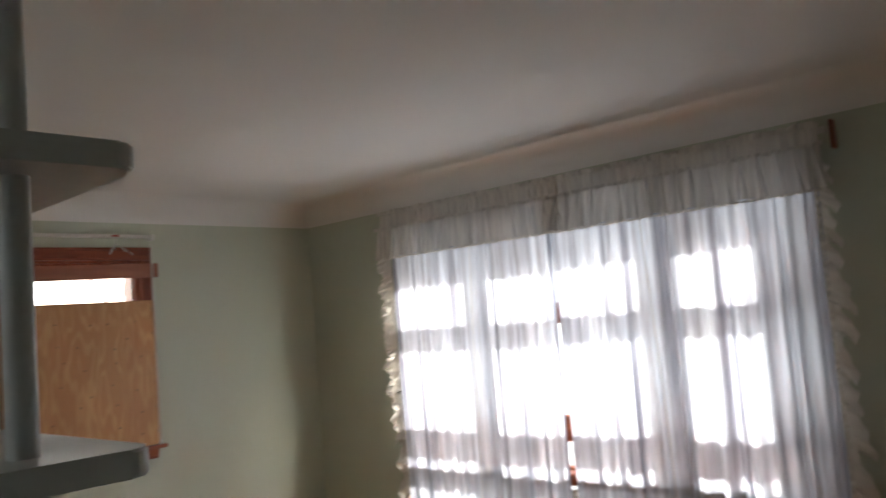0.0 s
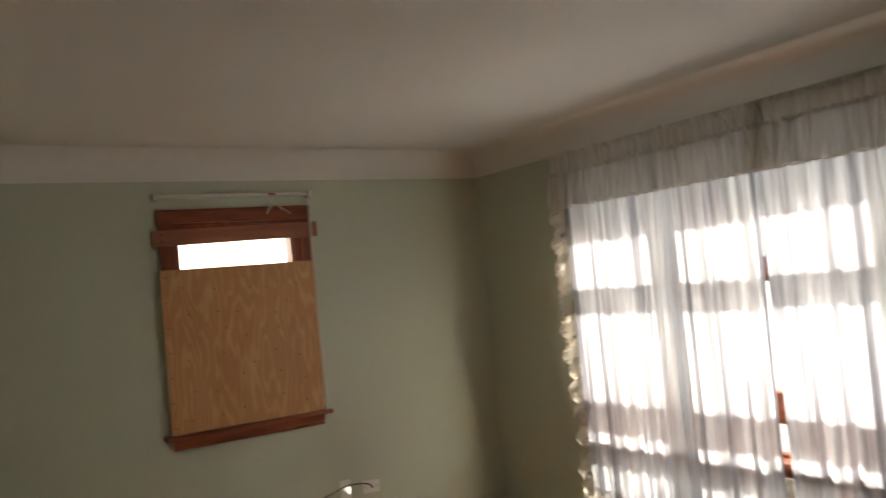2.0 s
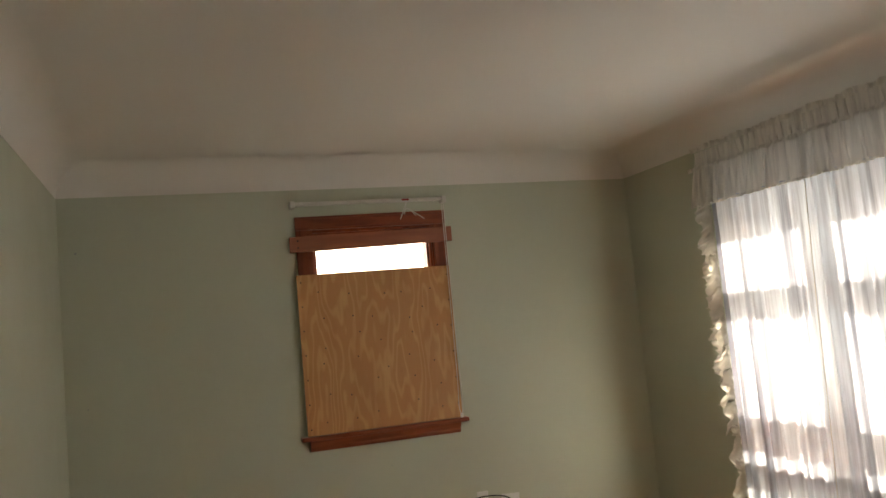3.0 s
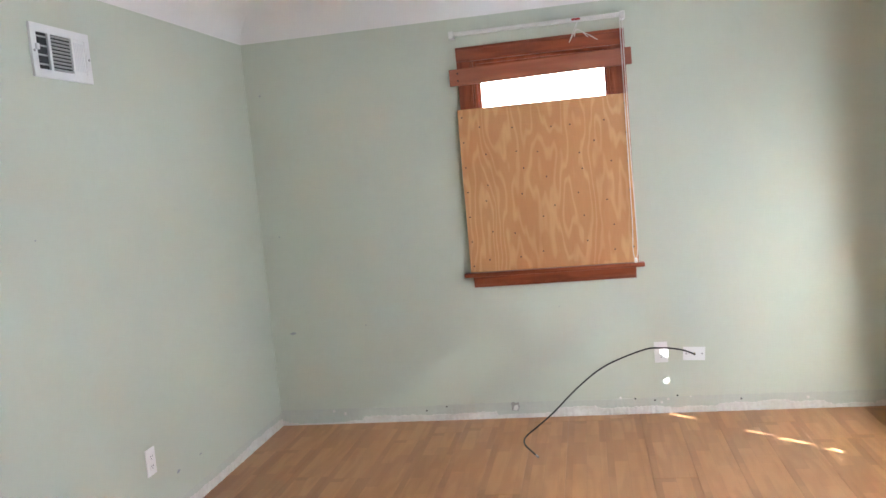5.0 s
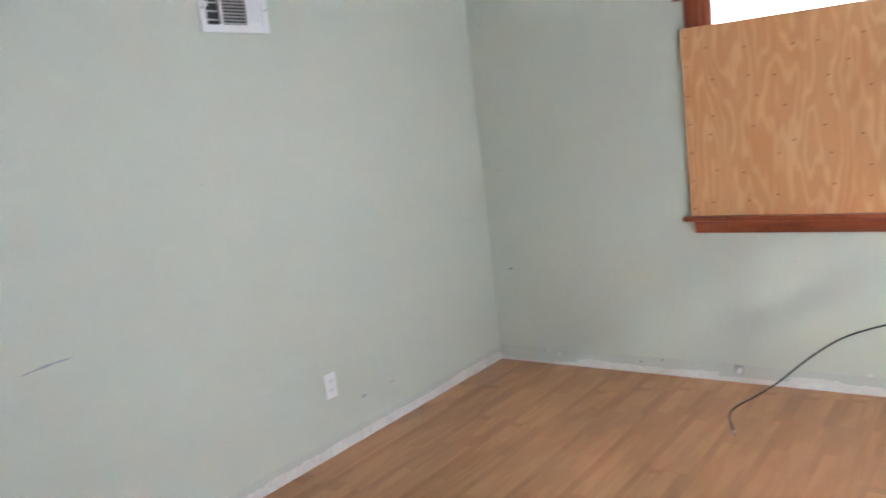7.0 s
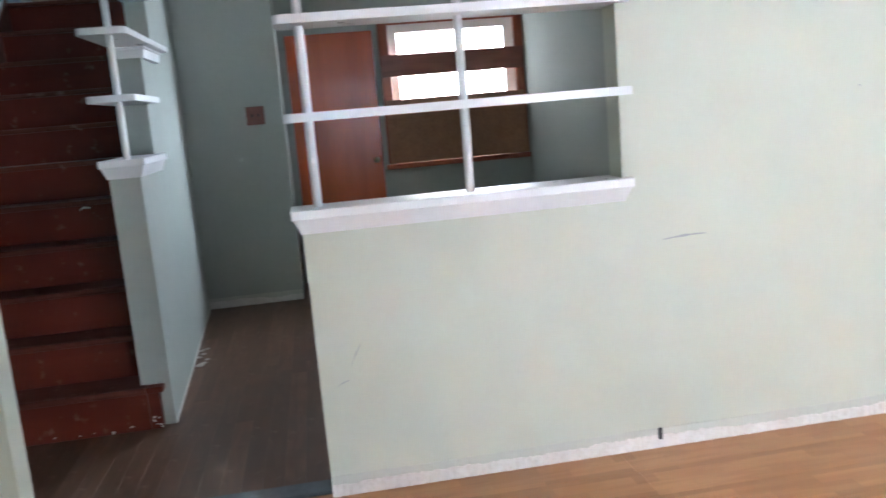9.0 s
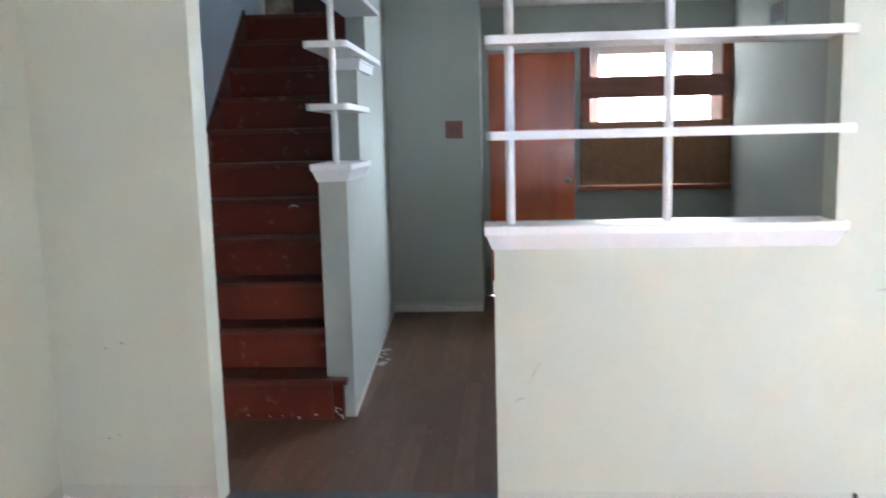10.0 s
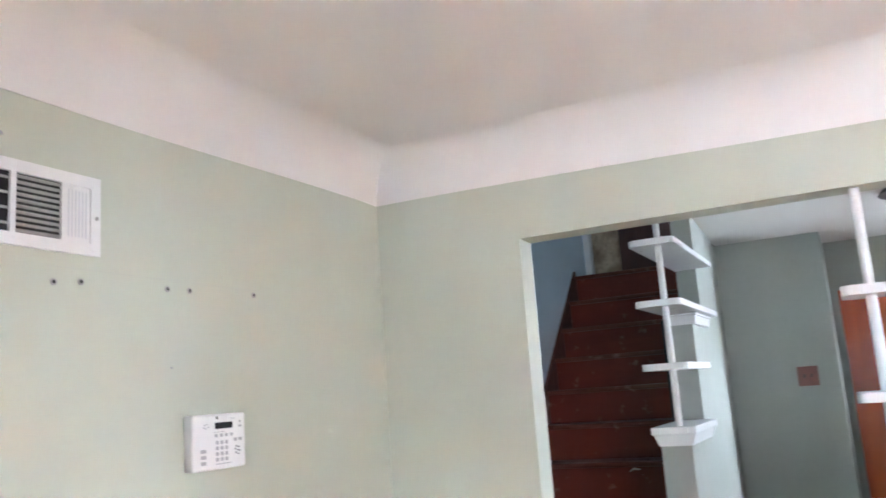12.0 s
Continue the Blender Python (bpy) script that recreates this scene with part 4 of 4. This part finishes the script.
coax = thing("cable_plate", (2.432, L, 0.332), "white cable plate set sideways with a black cable in it", "wall plate")
mc = frame_to((2.432, L, 0.332), (1, 0, 0)) @ Matrix.Rotation(radians(3), 4, 'Y')
fitted("plate", boxes((-0.059, 0.059, 0, 0.006, -0.038, 0.038), bevel=0.003, seg=2), PLASTIC, coax, mc)
for x in (-0.042, 0.042):
    bm = bmesh.new()
    rod(bm, (x, 0.005, 0), (x, 0.008, 0), 0.005, 10)
    fitted("screw", bm, STEEL, coax, mc)
bm = bmesh.new()
rod(bm, (0, 0.004, 0), (0, 0.018, 0), 0.007, 6)
fitted("connector", bm, BRASS, coax, mc)
cab = thing("coaxial_cable", (2.0, 5.5, 0.0), "black coaxial cable arching from the wall plate to the floor", "cable")
bm = bmesh.new()
tube(bm, [(2.433, L - 0.018, 0.329), (2.41, L - 0.06, 0.350), (2.346, L - 0.115, 0.385), (2.25, L - 0.14, 0.404), (2.15, L - 0.15, 0.399), (1.948, L - 0.15, 0.322), (1.795, L - 0.155, 0.212), (1.655, L - 0.18, 0.085), (1.57, L - 0.24, 0.030), (1.515, L - 0.32, 0.009), (1.500, L - 0.395, 0.006), (1.512, L - 0.475, 0.006), (1.545, L - 0.555, 0.006), (1.578, L - 0.630, 0.006)], 0.0045, 10, 12)
part("cable", bm, BLACK, cab, smooth=True)
bm = bmesh.new()
rod(bm, (1.576, L - 0.625, 0.0065), (1.588, L - 0.652, 0.0065), 0.0055, 10)
part("plug", bm, STEEL, cab)

# alarm keypad
kp = thing("alarm_keypad", (0.990, 0, 1.326), "white alarm keypad with small dark display and grey buttons", "keypad")
mk = frame_to((0.990, 0.0, 1.404), (-1, 0, 0))
kw, kh = 0.107, 0.077
KD = 0.036


def key(name, x, z, w, h, material=GREY_PLASTIC, proud=0.0022, label=""):
    fitted(name, boxes((x - w / 2, x + w / 2, KD - 0.0006, KD + proud, z - h / 2, z + h / 2), bevel=min(w, h, proud * 2) * 0.3), material, kp, mk, label)


fitted("housing", boxes((-kw, kw, 0, KD, -kh, kh), bevel=0.006, seg=2), PLASTIC, kp, mk)
key("display", 0.015, 0.044, 0.072, 0.018, LCD, 0.0012, "small dark display")
for c in range(4):
    key("button", -0.017 + c * 0.021, 0.017, 0.012, 0.0095)
for r in range(4):
    for c in range(3):
        key("button", -0.0135 + c * 0.019, -0.003 - r * 0.0155, 0.0115, 0.0105)
for r in range(3):
    key("button", -0.0685, -0.023 - r * 0.0165, 0.021, 0.010)
for x in (0.062, 0.083):
    key("button", x, 0.0017, 0.014, 0.009)
for x, z, w in ((0.0826, 0.039, 0.013), (0.0826, 0.052, 0.007)):
    key("button", x, z, w, 0.006)
for x, z in ((0.066, -0.018), (0.076, -0.021), (0.063, -0.026), (0.072, -0.030), (0.080, -0.031), (0.065, -0.036), (0.075, -0.040)):
    key("speaker_slot", x, z, 0.006, 0.004, BLACK, 0.0008)
for x, z in ((-0.062, 0.048), (-0.052, 0.050), (-0.065, 0.041), (-0.056, 0.038), (-0.047, 0.042)):
    key("microphone_hole", x, z, 0.006, 0.003, GREY_PLASTIC, 0.0008)
key("emblem", -0.012, 0.066, 0.007, 0.008, BLACK, 0.0008, "small dark printed mark")
key("text_bar", 0.012, -0.062, 0.068, 0.0022, GREY_PLASTIC, 0.0008, "grey printed line")
key("text_bar", -0.005, 0.0265, 0.045, 0.0018, GREY_PLASTIC, 0.0008, "grey printed line")
key("text_bar", 0.052, 0.062, 0.020, 0.0018, GREY_PLASTIC, 0.0008, "grey printed line")

for x, z in ((1.511, 1.819), (1.434, 1.826), (1.150, 1.832), (1.066, 1.834), (0.787, 1.843)):
    an = thing("wall_anchor", (x, 0, z), "small grey wall anchor in an old screw hole", "wall anchor", group="wall anchors")
    ma = frame_to((x, 0, z), (-1, 0, 0))
    bm = bmesh.new()
    rod(bm, (0, 0, 0), (0, 0.003, 0), 0.0085, 14)
    fitted("collar", bm, STEEL, an, ma)
    bm = bmesh.new()
    rod(bm, (0, 0.0028, 0), (0, 0.0036, 0), 0.0045, 10)
    fitted("hole", bm, BLACK, an, ma)
tagged(part("scuff_mark", boxes((0.76, 1.53, 0.0, 0.0006, 1.857, 1.8582)), OLD_GREEN), "faint grey line of old paint above the anchors", "scuff mark", kind="structure")


# ---- bare strip where the skirting was ----
def scar(name, p0, p1, out, h, seed, z_band, gaps=0.22, worn=(1.0, 1.0, 0.9, 0.75, 0.4)):
    """Ragged strip of bare plaster with a band of older paint above it."""
    r = random.Random(seed)
    p0, p1, out = Vector(p0), Vector(p1), Vector(out)
    n = int((p1 - p0).length / 0.012)
    for nm, material, base, wob, proud, label in (("older_paint", OLD_GREEN, z_band, 0.0025, 0.0015, "band of older green paint where the skirting was"), ("bare_plaster", PLASTER, h, 0.006, 0.004, "ragged bare white plaster along the floor")):
        bm = bmesh.new()
        rows = []
        k1, k2 = r.uniform(0, 9), r.uniform(0, 9)
        step_end, level, soft = 0.0, 1.0, 1.0
        for i in range(n + 1):
            u = i / n
            s = (p1 - p0).length * u
            if s >= step_end:
                step_end = s + r.uniform(0.08, 0.5)
                level = r.choice(worn) if nm == "bare_plaster" else 1.0
            soft += (level - soft) * 0.45
            top = base * soft + wob * (math.sin(s * 5 + k1) * 0.6 + math.sin(s * 31 + k2) * 0.3 + r.uniform(-0.6, 0.6))
            if nm == "bare_plaster" and noise.noise((s * 1.7, seed, 0)) > gaps:
                top *= 0.5
            top = max(top, 0.006)
            c = p0 + (p1 - p0) * u
            pr = proud * (1 + 0.3 * r.uniform(-1, 1))
            rows.append([bm.verts.new(c + Vector((0, 0, 0.001))), bm.verts.new(c + out * pr * 1.6 + Vector((0, 0, 0.001))), bm.verts.new(c + out * pr + Vector((0, 0, top - 0.002))), bm.verts.new(c + Vector((0, 0, top)))])
        for a, b in zip(rows, rows[1:]):
            for j in range(3):
                bm.faces.new((a[j], a[j + 1], b[j + 1], b[j]))
        bmesh.ops.recalc_face_normals(bm, faces=bm.faces[:])
        tagged(part(name + "_" + nm, bm, material), label, "skirting scar", kind="structure")


scar("trim_north", (0.0, L, 0), (W, L, 0), (0, -1, 0), 0.052, 1, 0.092)
scar("trim_west", (0, HALF_Y0, 0), (0, L, 0), (1, 0, 0), 0.052, 2, 0.080, gaps=0.6, worn=(1.0, 0.95, 0.85))
scar("trim_east", (W, 0, 0), (W, L, 0), (-1, 0, 0), 0.05, 3, 0.095)
scar("trim_south", (0, 0, 0), (W, 0, 0), (0, 1, 0), 0.05, 4, 0.095)
scar("trim_west_pier", (0, 0, 0), (0, DOOR_Y0, 0), (1, 0, 0), 0.055, 5, 0.095)
scar("trim_closet", (BX, HY1 + splay(BX), 0), (BX, 1.56, 0), (1, 0, 0), 0.055, 6, 0.08)
scar("trim_stair", (BX, HY1 + splay(BX), 0), (HX0, HY1, 0), (0, 1, 0), 0.010, 7, 0.016, gaps=0.05)

# scuffs, nubs and chips
sc = [((3.011, 0.827), (3.19, 0.834), 0.006), ((1.747, 0.422), (1.79, 0.44), 0.003), ((1.80, 0.49), (1.845, 0.575), 0.005)]
for (ya, za), (yb, zb), w in sc:
    bm = bmesh.new()
    pts = []
    for k in range(9):
        u = k / 8
        e = w * math.sin(math.pi * (0.06 + 0.88 * u)) * (0.7 + 0.3 * math.sin(k * 2.1))
        pts.append((ya + (yb - ya) * u, za + (zb - za) * u + 0.004 * math.sin(3 * u), e))
    lo = [bm.verts.new((0.0008, y, z - e)) for y, z, e in pts]
    hi = [bm.verts.new((0.0008, y, z + e)) for y, z, e in pts]
    for k in range(8):
        bm.faces.new((lo[k], lo[k + 1], hi[k + 1], hi[k]))
    tagged(part("scuff_mark", bm, SCUFF), "grey furniture scuff on the painted wall", "scuff mark", kind="structure")
def wall_mark(p, right, w, h, seed, material=None):
    """A small dent or smear: an uneven flat blot on the paint."""
    r = random.Random(seed)
    m = frame_to(p, right)
    bm = bmesh.new()
    bm.faces.new([bm.verts.new(m @ Vector((w * r.uniform(0.4, 1.0) * math.cos(a), 0.0007, h * r.uniform(0.4, 1.0) * math.sin(a)))) for a in (k * 0.628 for k in range(10))])
    tagged(part("wall_mark", bm, material or SCUFF), "small grey dent mark on the painted wall", "wall mark", kind="structure")


for k, (p, right, w, h) in enumerate((
        ((0, 0.283, 0.655), (0, 1, 0), 0.012, 0.008), ((0, 0.218, 0.635), (0, 1, 0), 0.006, 0.006), ((0, 0.203, 0.282), (0, 1, 0), 0.016, 0.005), ((0, 0.245, 0.295), (0, 1, 0), 0.007, 0.006),
        ((0, 3.827, 1.338), (0, 1, 0), 0.006, 0.005), ((0, 4.79, 0.205), (0, 1, 0), 0.030, 0.006), ((0, 4.569, 0.203), (0, 1, 0), 0.022, 0.010),
        ((0.108, L, 1.149), (1, 0, 0), 0.006, 0.006), ((1.716, L, 0.636), (1, 0, 0), 0.006, 0.005), ((0.585, L, 0.592), (1, 0, 0), 0.006, 0.006), ((0.129, L, 0.565), (1, 0, 0), 0.028, 0.010), ((0.084, L, 1.978), (1, 0, 0), 0.010, 0.006),
        ((1.137, 0, 1.614), (-1, 0, 0), 0.006, 0.005), ((1.657, 0, 2.152), (-1, 0, 0), 0.012, 0.010))):
    wall_mark(p, right, w, h, 40 + k)
nub = thing("cut_pipe_stub", (0, 2.968, 0.038), "dark cut stub at the foot of the wall", "pipe stub")
part("stub", boxes((0.004, 0.016, 2.960, 2.976, 0.038, 0.085), bevel=0.003), BLACK, nub)
for (x, z, s) in ((2.02, 0.095, 0.008), (2.10, 0.088, 0.006), (2.28, 0.08, 0.008), (2.33, 0.098, 0.006), (2.40, 0.09, 0.005), (0.335, 0.078, 0.010), (0.403, 0.060, 0.012), (0.902, 0.062, 0.006), (1.023, 0.081, 0.006), (2.207, 0.075, 0.006), (2.243, 0.062, 0.009), (2.667, 0.067, 0.006), (3.011, 0.062, 0.010)):
    bm = bmesh.new()
    rod(bm, (x, L, z), (x + 0.002, L - 0.005, z), s, 7, s * 0.6)
    tagged(part("plaster_patch", bm, PLASTER if s != 0.006 else BLACK), "small plaster patch or nail hole above the floor", "plaster patch", kind="structure")

# torn pocket above the floor with a broken lump of plaster in it
# the hole itself is a darker grey patch on the wall face
torn = bmesh.new()
prism(torn, [(1.404, 0.048), (1.440, 0.040), (1.450, 0.066), (1.444, 0.094), (1.428, 0.088), (1.414, 0.097), (1.402, 0.090)], L - 0.0065, L - 0.001, 1)
structure("plaster_hole", torn, TORN_GREY, "dark torn hole in the plaster above the floor", "plaster hole")
lump = bmesh.new()
prism(lump, [(1.412, 0.052), (1.434, 0.046), (1.443, 0.062), (1.438, 0.080), (1.420, 0.074)], L - 0.012, L - 0.0065, 1)
structure("plaster_lump", lump, PLASTER, "broken plaster lump in the torn hole", "plaster lump")

# ---- foyer things ----
sw = thing("switch_plate", (BX, 1.355, 1.445), "red-brown wall plate with two light switches", "switch")
ms = frame_to((BX, 1.355, 1.445), (0, 1, 0))
fitted("plate", boxes((-0.068, 0.068, 0, 0.007, -0.068, 0.068), bevel=0.003, seg=2), SWITCHPLATE, sw, ms)
for x in (-0.023, 0.023):
    fitted("toggle", boxes((x - 0.006, x + 0.006, 0.006, 0.018, -0.010, 0.014), bevel=0.002), BRONZE, sw, ms)

door = thing("door_1", (FX, (DY0 + DY1) / 2, 0), "closed plain orange-brown stained wooden door", "door", kind="structure")
part("door_leaf", boxes((FX - 0.06, FX - 0.02, DY0 + 0.017, DY1 - 0.017, 0.004, DZ - 0.017), bevel=0.003), DOORWOOD, door)
part("door_frame", boxes((FX - 0.15, FX + 0.012, DY0, DY0 + 0.018, 0, DZ), (FX - 0.15, FX + 0.012, DY1 - 0.018, DY1, 0, DZ), (FX - 0.15, FX + 0.012, DY0 + 0.018, DY1 - 0.018, DZ - 0.018, DZ)), FOYER_PAINT, door)
# white strip drawn for the pale patch at the door's foot
part("kick_strip", boxes((FX - 0.021, FX - 0.012, DY0 + 0.03, DY1 - 0.03, 0.01, 0.13), bevel=0.002), WHITE_TRIM, door, "white strip along the foot of the door")
bm = bmesh.new()
rod(bm, (FX - 0.02, DY1 - 0.075, 1.0), (FX + 0.03, DY1 - 0.075, 1.0), 0.011, 12)
bmesh.ops.create_uvsphere(bm, u_segments=16, v_segments=10, radius=0.026, matrix=Matrix.Translation((FX + 0.04, DY1 - 0.075, 1.0)))
part("door_knob", bm, BRASS, door, "dull brass knob", smooth=True)

fw = thing("window_3", (FX, (VY0 + VY1) / 2, VZ0), "white-framed window boarded with chipboard and battens", "window", kind="structure")
for nm, r, m in (("casing_left", (FX, FX + 0.02, VY0 - 0.075, VY0 + 0.01, VZ0, VZ1 + 0.06), CASING), ("casing_right", (FX, FX + 0.02, VY1 - 0.01, VY1 + 0.07, VZ0, VZ1 + 0.06), CASING), ("casing_head", (FX, FX + 0.02, VY0 + 0.01, VY1 - 0.01, VZ1 - 0.01, VZ1 + 0.06), CASING_Y)):
    part(nm, boxes(r, bevel=0.004), m, fw)
part("window_frame", boxes((FX - 0.10, FX - 0.04, VY0, VY0 + 0.09, VZ0, VZ1), (FX - 0.10, FX - 0.04, VY1 - 0.09, VY1, VZ0, VZ1), (FX - 0.10, FX - 0.04, VY0 + 0.09, VY1 - 0.09, VZ1 - 0.075, VZ1), (FX - 0.10, FX - 0.04, VY0 + 0.09, VY1 - 0.09, VZ0, VZ0 + 0.05), bevel=0.006), WHITE_TRIM, fw)
o = part("pane", boxes((FX - 0.072, FX - 0.068, VY0 + 0.05, VY1 - 0.05, VZ0 + 0.045, VZ1 - 0.05)), PANE, fw)
o.visible_shadow = False
part("window_sill", boxes((FX, FX + 0.06, VY0 - 0.10, VY1 + 0.07, VZ0 - 0.045, VZ0 - 0.002), bevel=0.005), CASING_Y, fw)
cb = thing("chipboard_sheet", (FX + 0.03, 3.0, VZ0), "brown chipboard sheet fixed over the lower window", "chipboard")
part("sheet", boxes((FX + 0.021, FX + 0.034, VY0 - 0.06, VY1 + 0.055, VZ0, 1.485), bevel=0.002), OSB, cb)
fb = thing("window_batten", (FX + 0.03, 3.0, 1.76), "dull red batten fixed across the window", "board")
bm = boxes((FX + 0.021, FX + 0.043, VY0 - 0.07, VY1 + 0.06, 1.675, 1.855), bevel=0.003)
part("board", bm, RED_BAR, fb)

lamp = thing("ceiling_light", (-2.28, 2.14, H), "dark ceiling light pan without its shade", "ceiling light")
bm = bmesh.new()
rod(bm, (-2.28, 2.14, H), (-2.28, 2.14, H - 0.035), 0.20, 40, 0.23)
part("pan", bm, BRONZE, lamp)
bm = bmesh.new()
rod(bm, (-2.28, 2.14, H - 0.035), (-2.28, 2.14, H - 0.065), 0.022, 16, 0.012)
part("finial", bm, BRASS, lamp)
# white block: lamp holder, and the bright glint on the pan as well
part("socket_block", boxes((-2.35, -2.20, 2.25, 2.365, H - 0.075, H - 0.034), bevel=0.006), PLASTIC, lamp, "white lamp holder block that also stands for the bright glint there")

fv = thing("wall_vent", (-3.0, FY1, 2.1), "small grey wall register high on the side wall", "vent", group="wall registers")
part("frame", boxes((-3.22, -2.86, FY1 - 0.012, FY1, 2.10, 2.12), (-3.22, -2.86, FY1 - 0.012, FY1, 2.26, 2.28), (-3.22, -3.19, FY1 - 0.012, FY1, 2.12, 2.26), (-2.89, -2.86, FY1 - 0.012, FY1, 2.12, 2.26)), FOYER_PAINT, fv)
# black sheet again in place of the shaded depth
part("duct", boxes((-3.19, -2.89, FY1 - 0.003, FY1 - 0.001, 2.12, 2.26)), DARK_GAP, fv)
for k in range(7):
    z = 2.13 + k * 0.02
    part("slat", boxes((-3.19, -2.89, FY1 - 0.010, FY1 - 0.003, z - 0.002, z + 0.004)), SLAT, fv)

structure("threshold", boxes((-WT - 0.005, -0.025, DOOR_Y0 + 0.002, HALF_Y0 - 0.002, 0.0, 0.014), bevel=0.004), THRESH, "slate grey floor strip in the doorway", "threshold")

# upper landing seen at the top of the stairs
ZL = NSTEP * RISE
structure("wall_landing", boxes((-5.4, -5.28, SY0, 0.845, ZL, TOP)), MOTTLED, "mottled peeling wallpaper at the top of the stairs", "wall")
structure("trim_landing", boxes((-3.55, -3.47, SY0, SY0 + 0.05, ZL, TOP - 0.3), bevel=0.004), WHITE_TRIM, "cream door trim at the top of the stairs", "trim")
structure("wall_landing_panel", boxes((-3.75, -3.68, SY0, 0.07, ZL, TOP)), MOTTLED, "mottled torn wall covering on the landing", "wall")
up = thing("door_2", (-3.7, 0.44, ZL), "dark brown wooden door on the landing", "door", kind="structure")
part("door_leaf", boxes((-3.75, -3.70, 0.075, 0.840, ZL + 0.005, ZL + 2.05), bevel=0.003), DARKWOOD, up)

# plaster chips at the foot of the stair wall
rng = random.Random(9)
for k in range(9):
    x, s = rng.uniform(-2.6, -1.9), rng.uniform(0.010, 0.028)
    y = HY1 + splay(x) + rng.uniform(0.02, 0.08)
    bm = bmesh.new()
    bmesh.ops.create_icosphere(bm, subdivisions=1, radius=s)
    for v in bm.verts:
        v.co = Vector((v.co.x * rng.uniform(0.7, 1.5), v.co.y * rng.uniform(0.7, 1.3), v.co.z * 0.3))
    zmin = min(v.co.z for v in bm.verts)
    ob = part("plaster_chip", bm, PLASTER)
    ob.location = (x, y, 0.0005 - zmin)
    ob.rotation_euler = (0, 0, rng.uniform(0, 6))
    tagged(ob, "fallen white plaster chip on the brown floor", "plaster chip", group="plaster chips")

# ---- floor boards ----
floor = structure("floor", boxes((-0.03, W + 0.1, -0.1, L + 0.1, -0.08, -0.009)), LAMINATE, "light oak laminate floor in printed staves", "floor")


def board_mesh(name, sx, sy, h, material, ease=0.0008):
    bm = boxes((-sx / 2, sx / 2, -sy / 2, sy / 2, -h, 0))
    top = [e for e in bm.edges if all(v.co.z > -1e-6 for v in e.verts)]
    bmesh.ops.bevel(bm, geom=top, offset=ease, segments=1, affect='EDGES')
    me = bpy.data.meshes.new(name)
    bm.to_mesh(me)
    bm.free()
    me.materials.append(material)
    return me


bw, bl = 0.195, 1.285
cache = {}
rng = random.Random(2)
col = 0
x = -0.028
while x < W:
    w = min(bw, W - x)
    y = -rng.uniform(0.1, 1.1)
    while y < L:
        ya, yb = max(y, 0.0), min(y + bl, L)
        if yb - ya > 0.02:
            key = (round(w, 4), round(yb - ya, 4))
            if key not in cache:
                cache[key] = board_mesh("floor_board", w - 0.0006, yb - ya - 0.0006, 0.009, LAMINATE)
            o = new("floor_board", cache[key])
            o.parent = floor
            o.location = (x + w / 2, (ya + yb) / 2, 0)
        y += bl
    x += bw
    col += 1

floor_f = structure("floor_foyer", boxes((FX - 0.1, -0.03, SY0 - 0.1, FY1 + 0.1, -0.08, -0.012)), OLDFLOOR, "dark worn brown wooden floor of the entry", "floor")
cache = {}
y = SY0
while y < FY1:
    w = min(0.083, FY1 - y)
    x = FX - rng.uniform(0.0, 1.2)
    while x < -0.03:
        ln = 1.7
        xa, xb = max(x, FX), min(x + ln, -0.03)
        if xb - xa > 0.02:
            key = (round(w, 4), round(xb - xa, 2))
            if key not in cache:
                cache[key] = board_mesh("floor_board", key[1] - 0.0004, key[0] - 0.0004, 0.012, OLDFLOOR, ease=0.0003)
            o = new("floor_board", cache[key])
            o.parent = floor_f
            o.location = ((xa + xb) / 2, y + w / 2, 0)
        x += ln
    y += 0.083
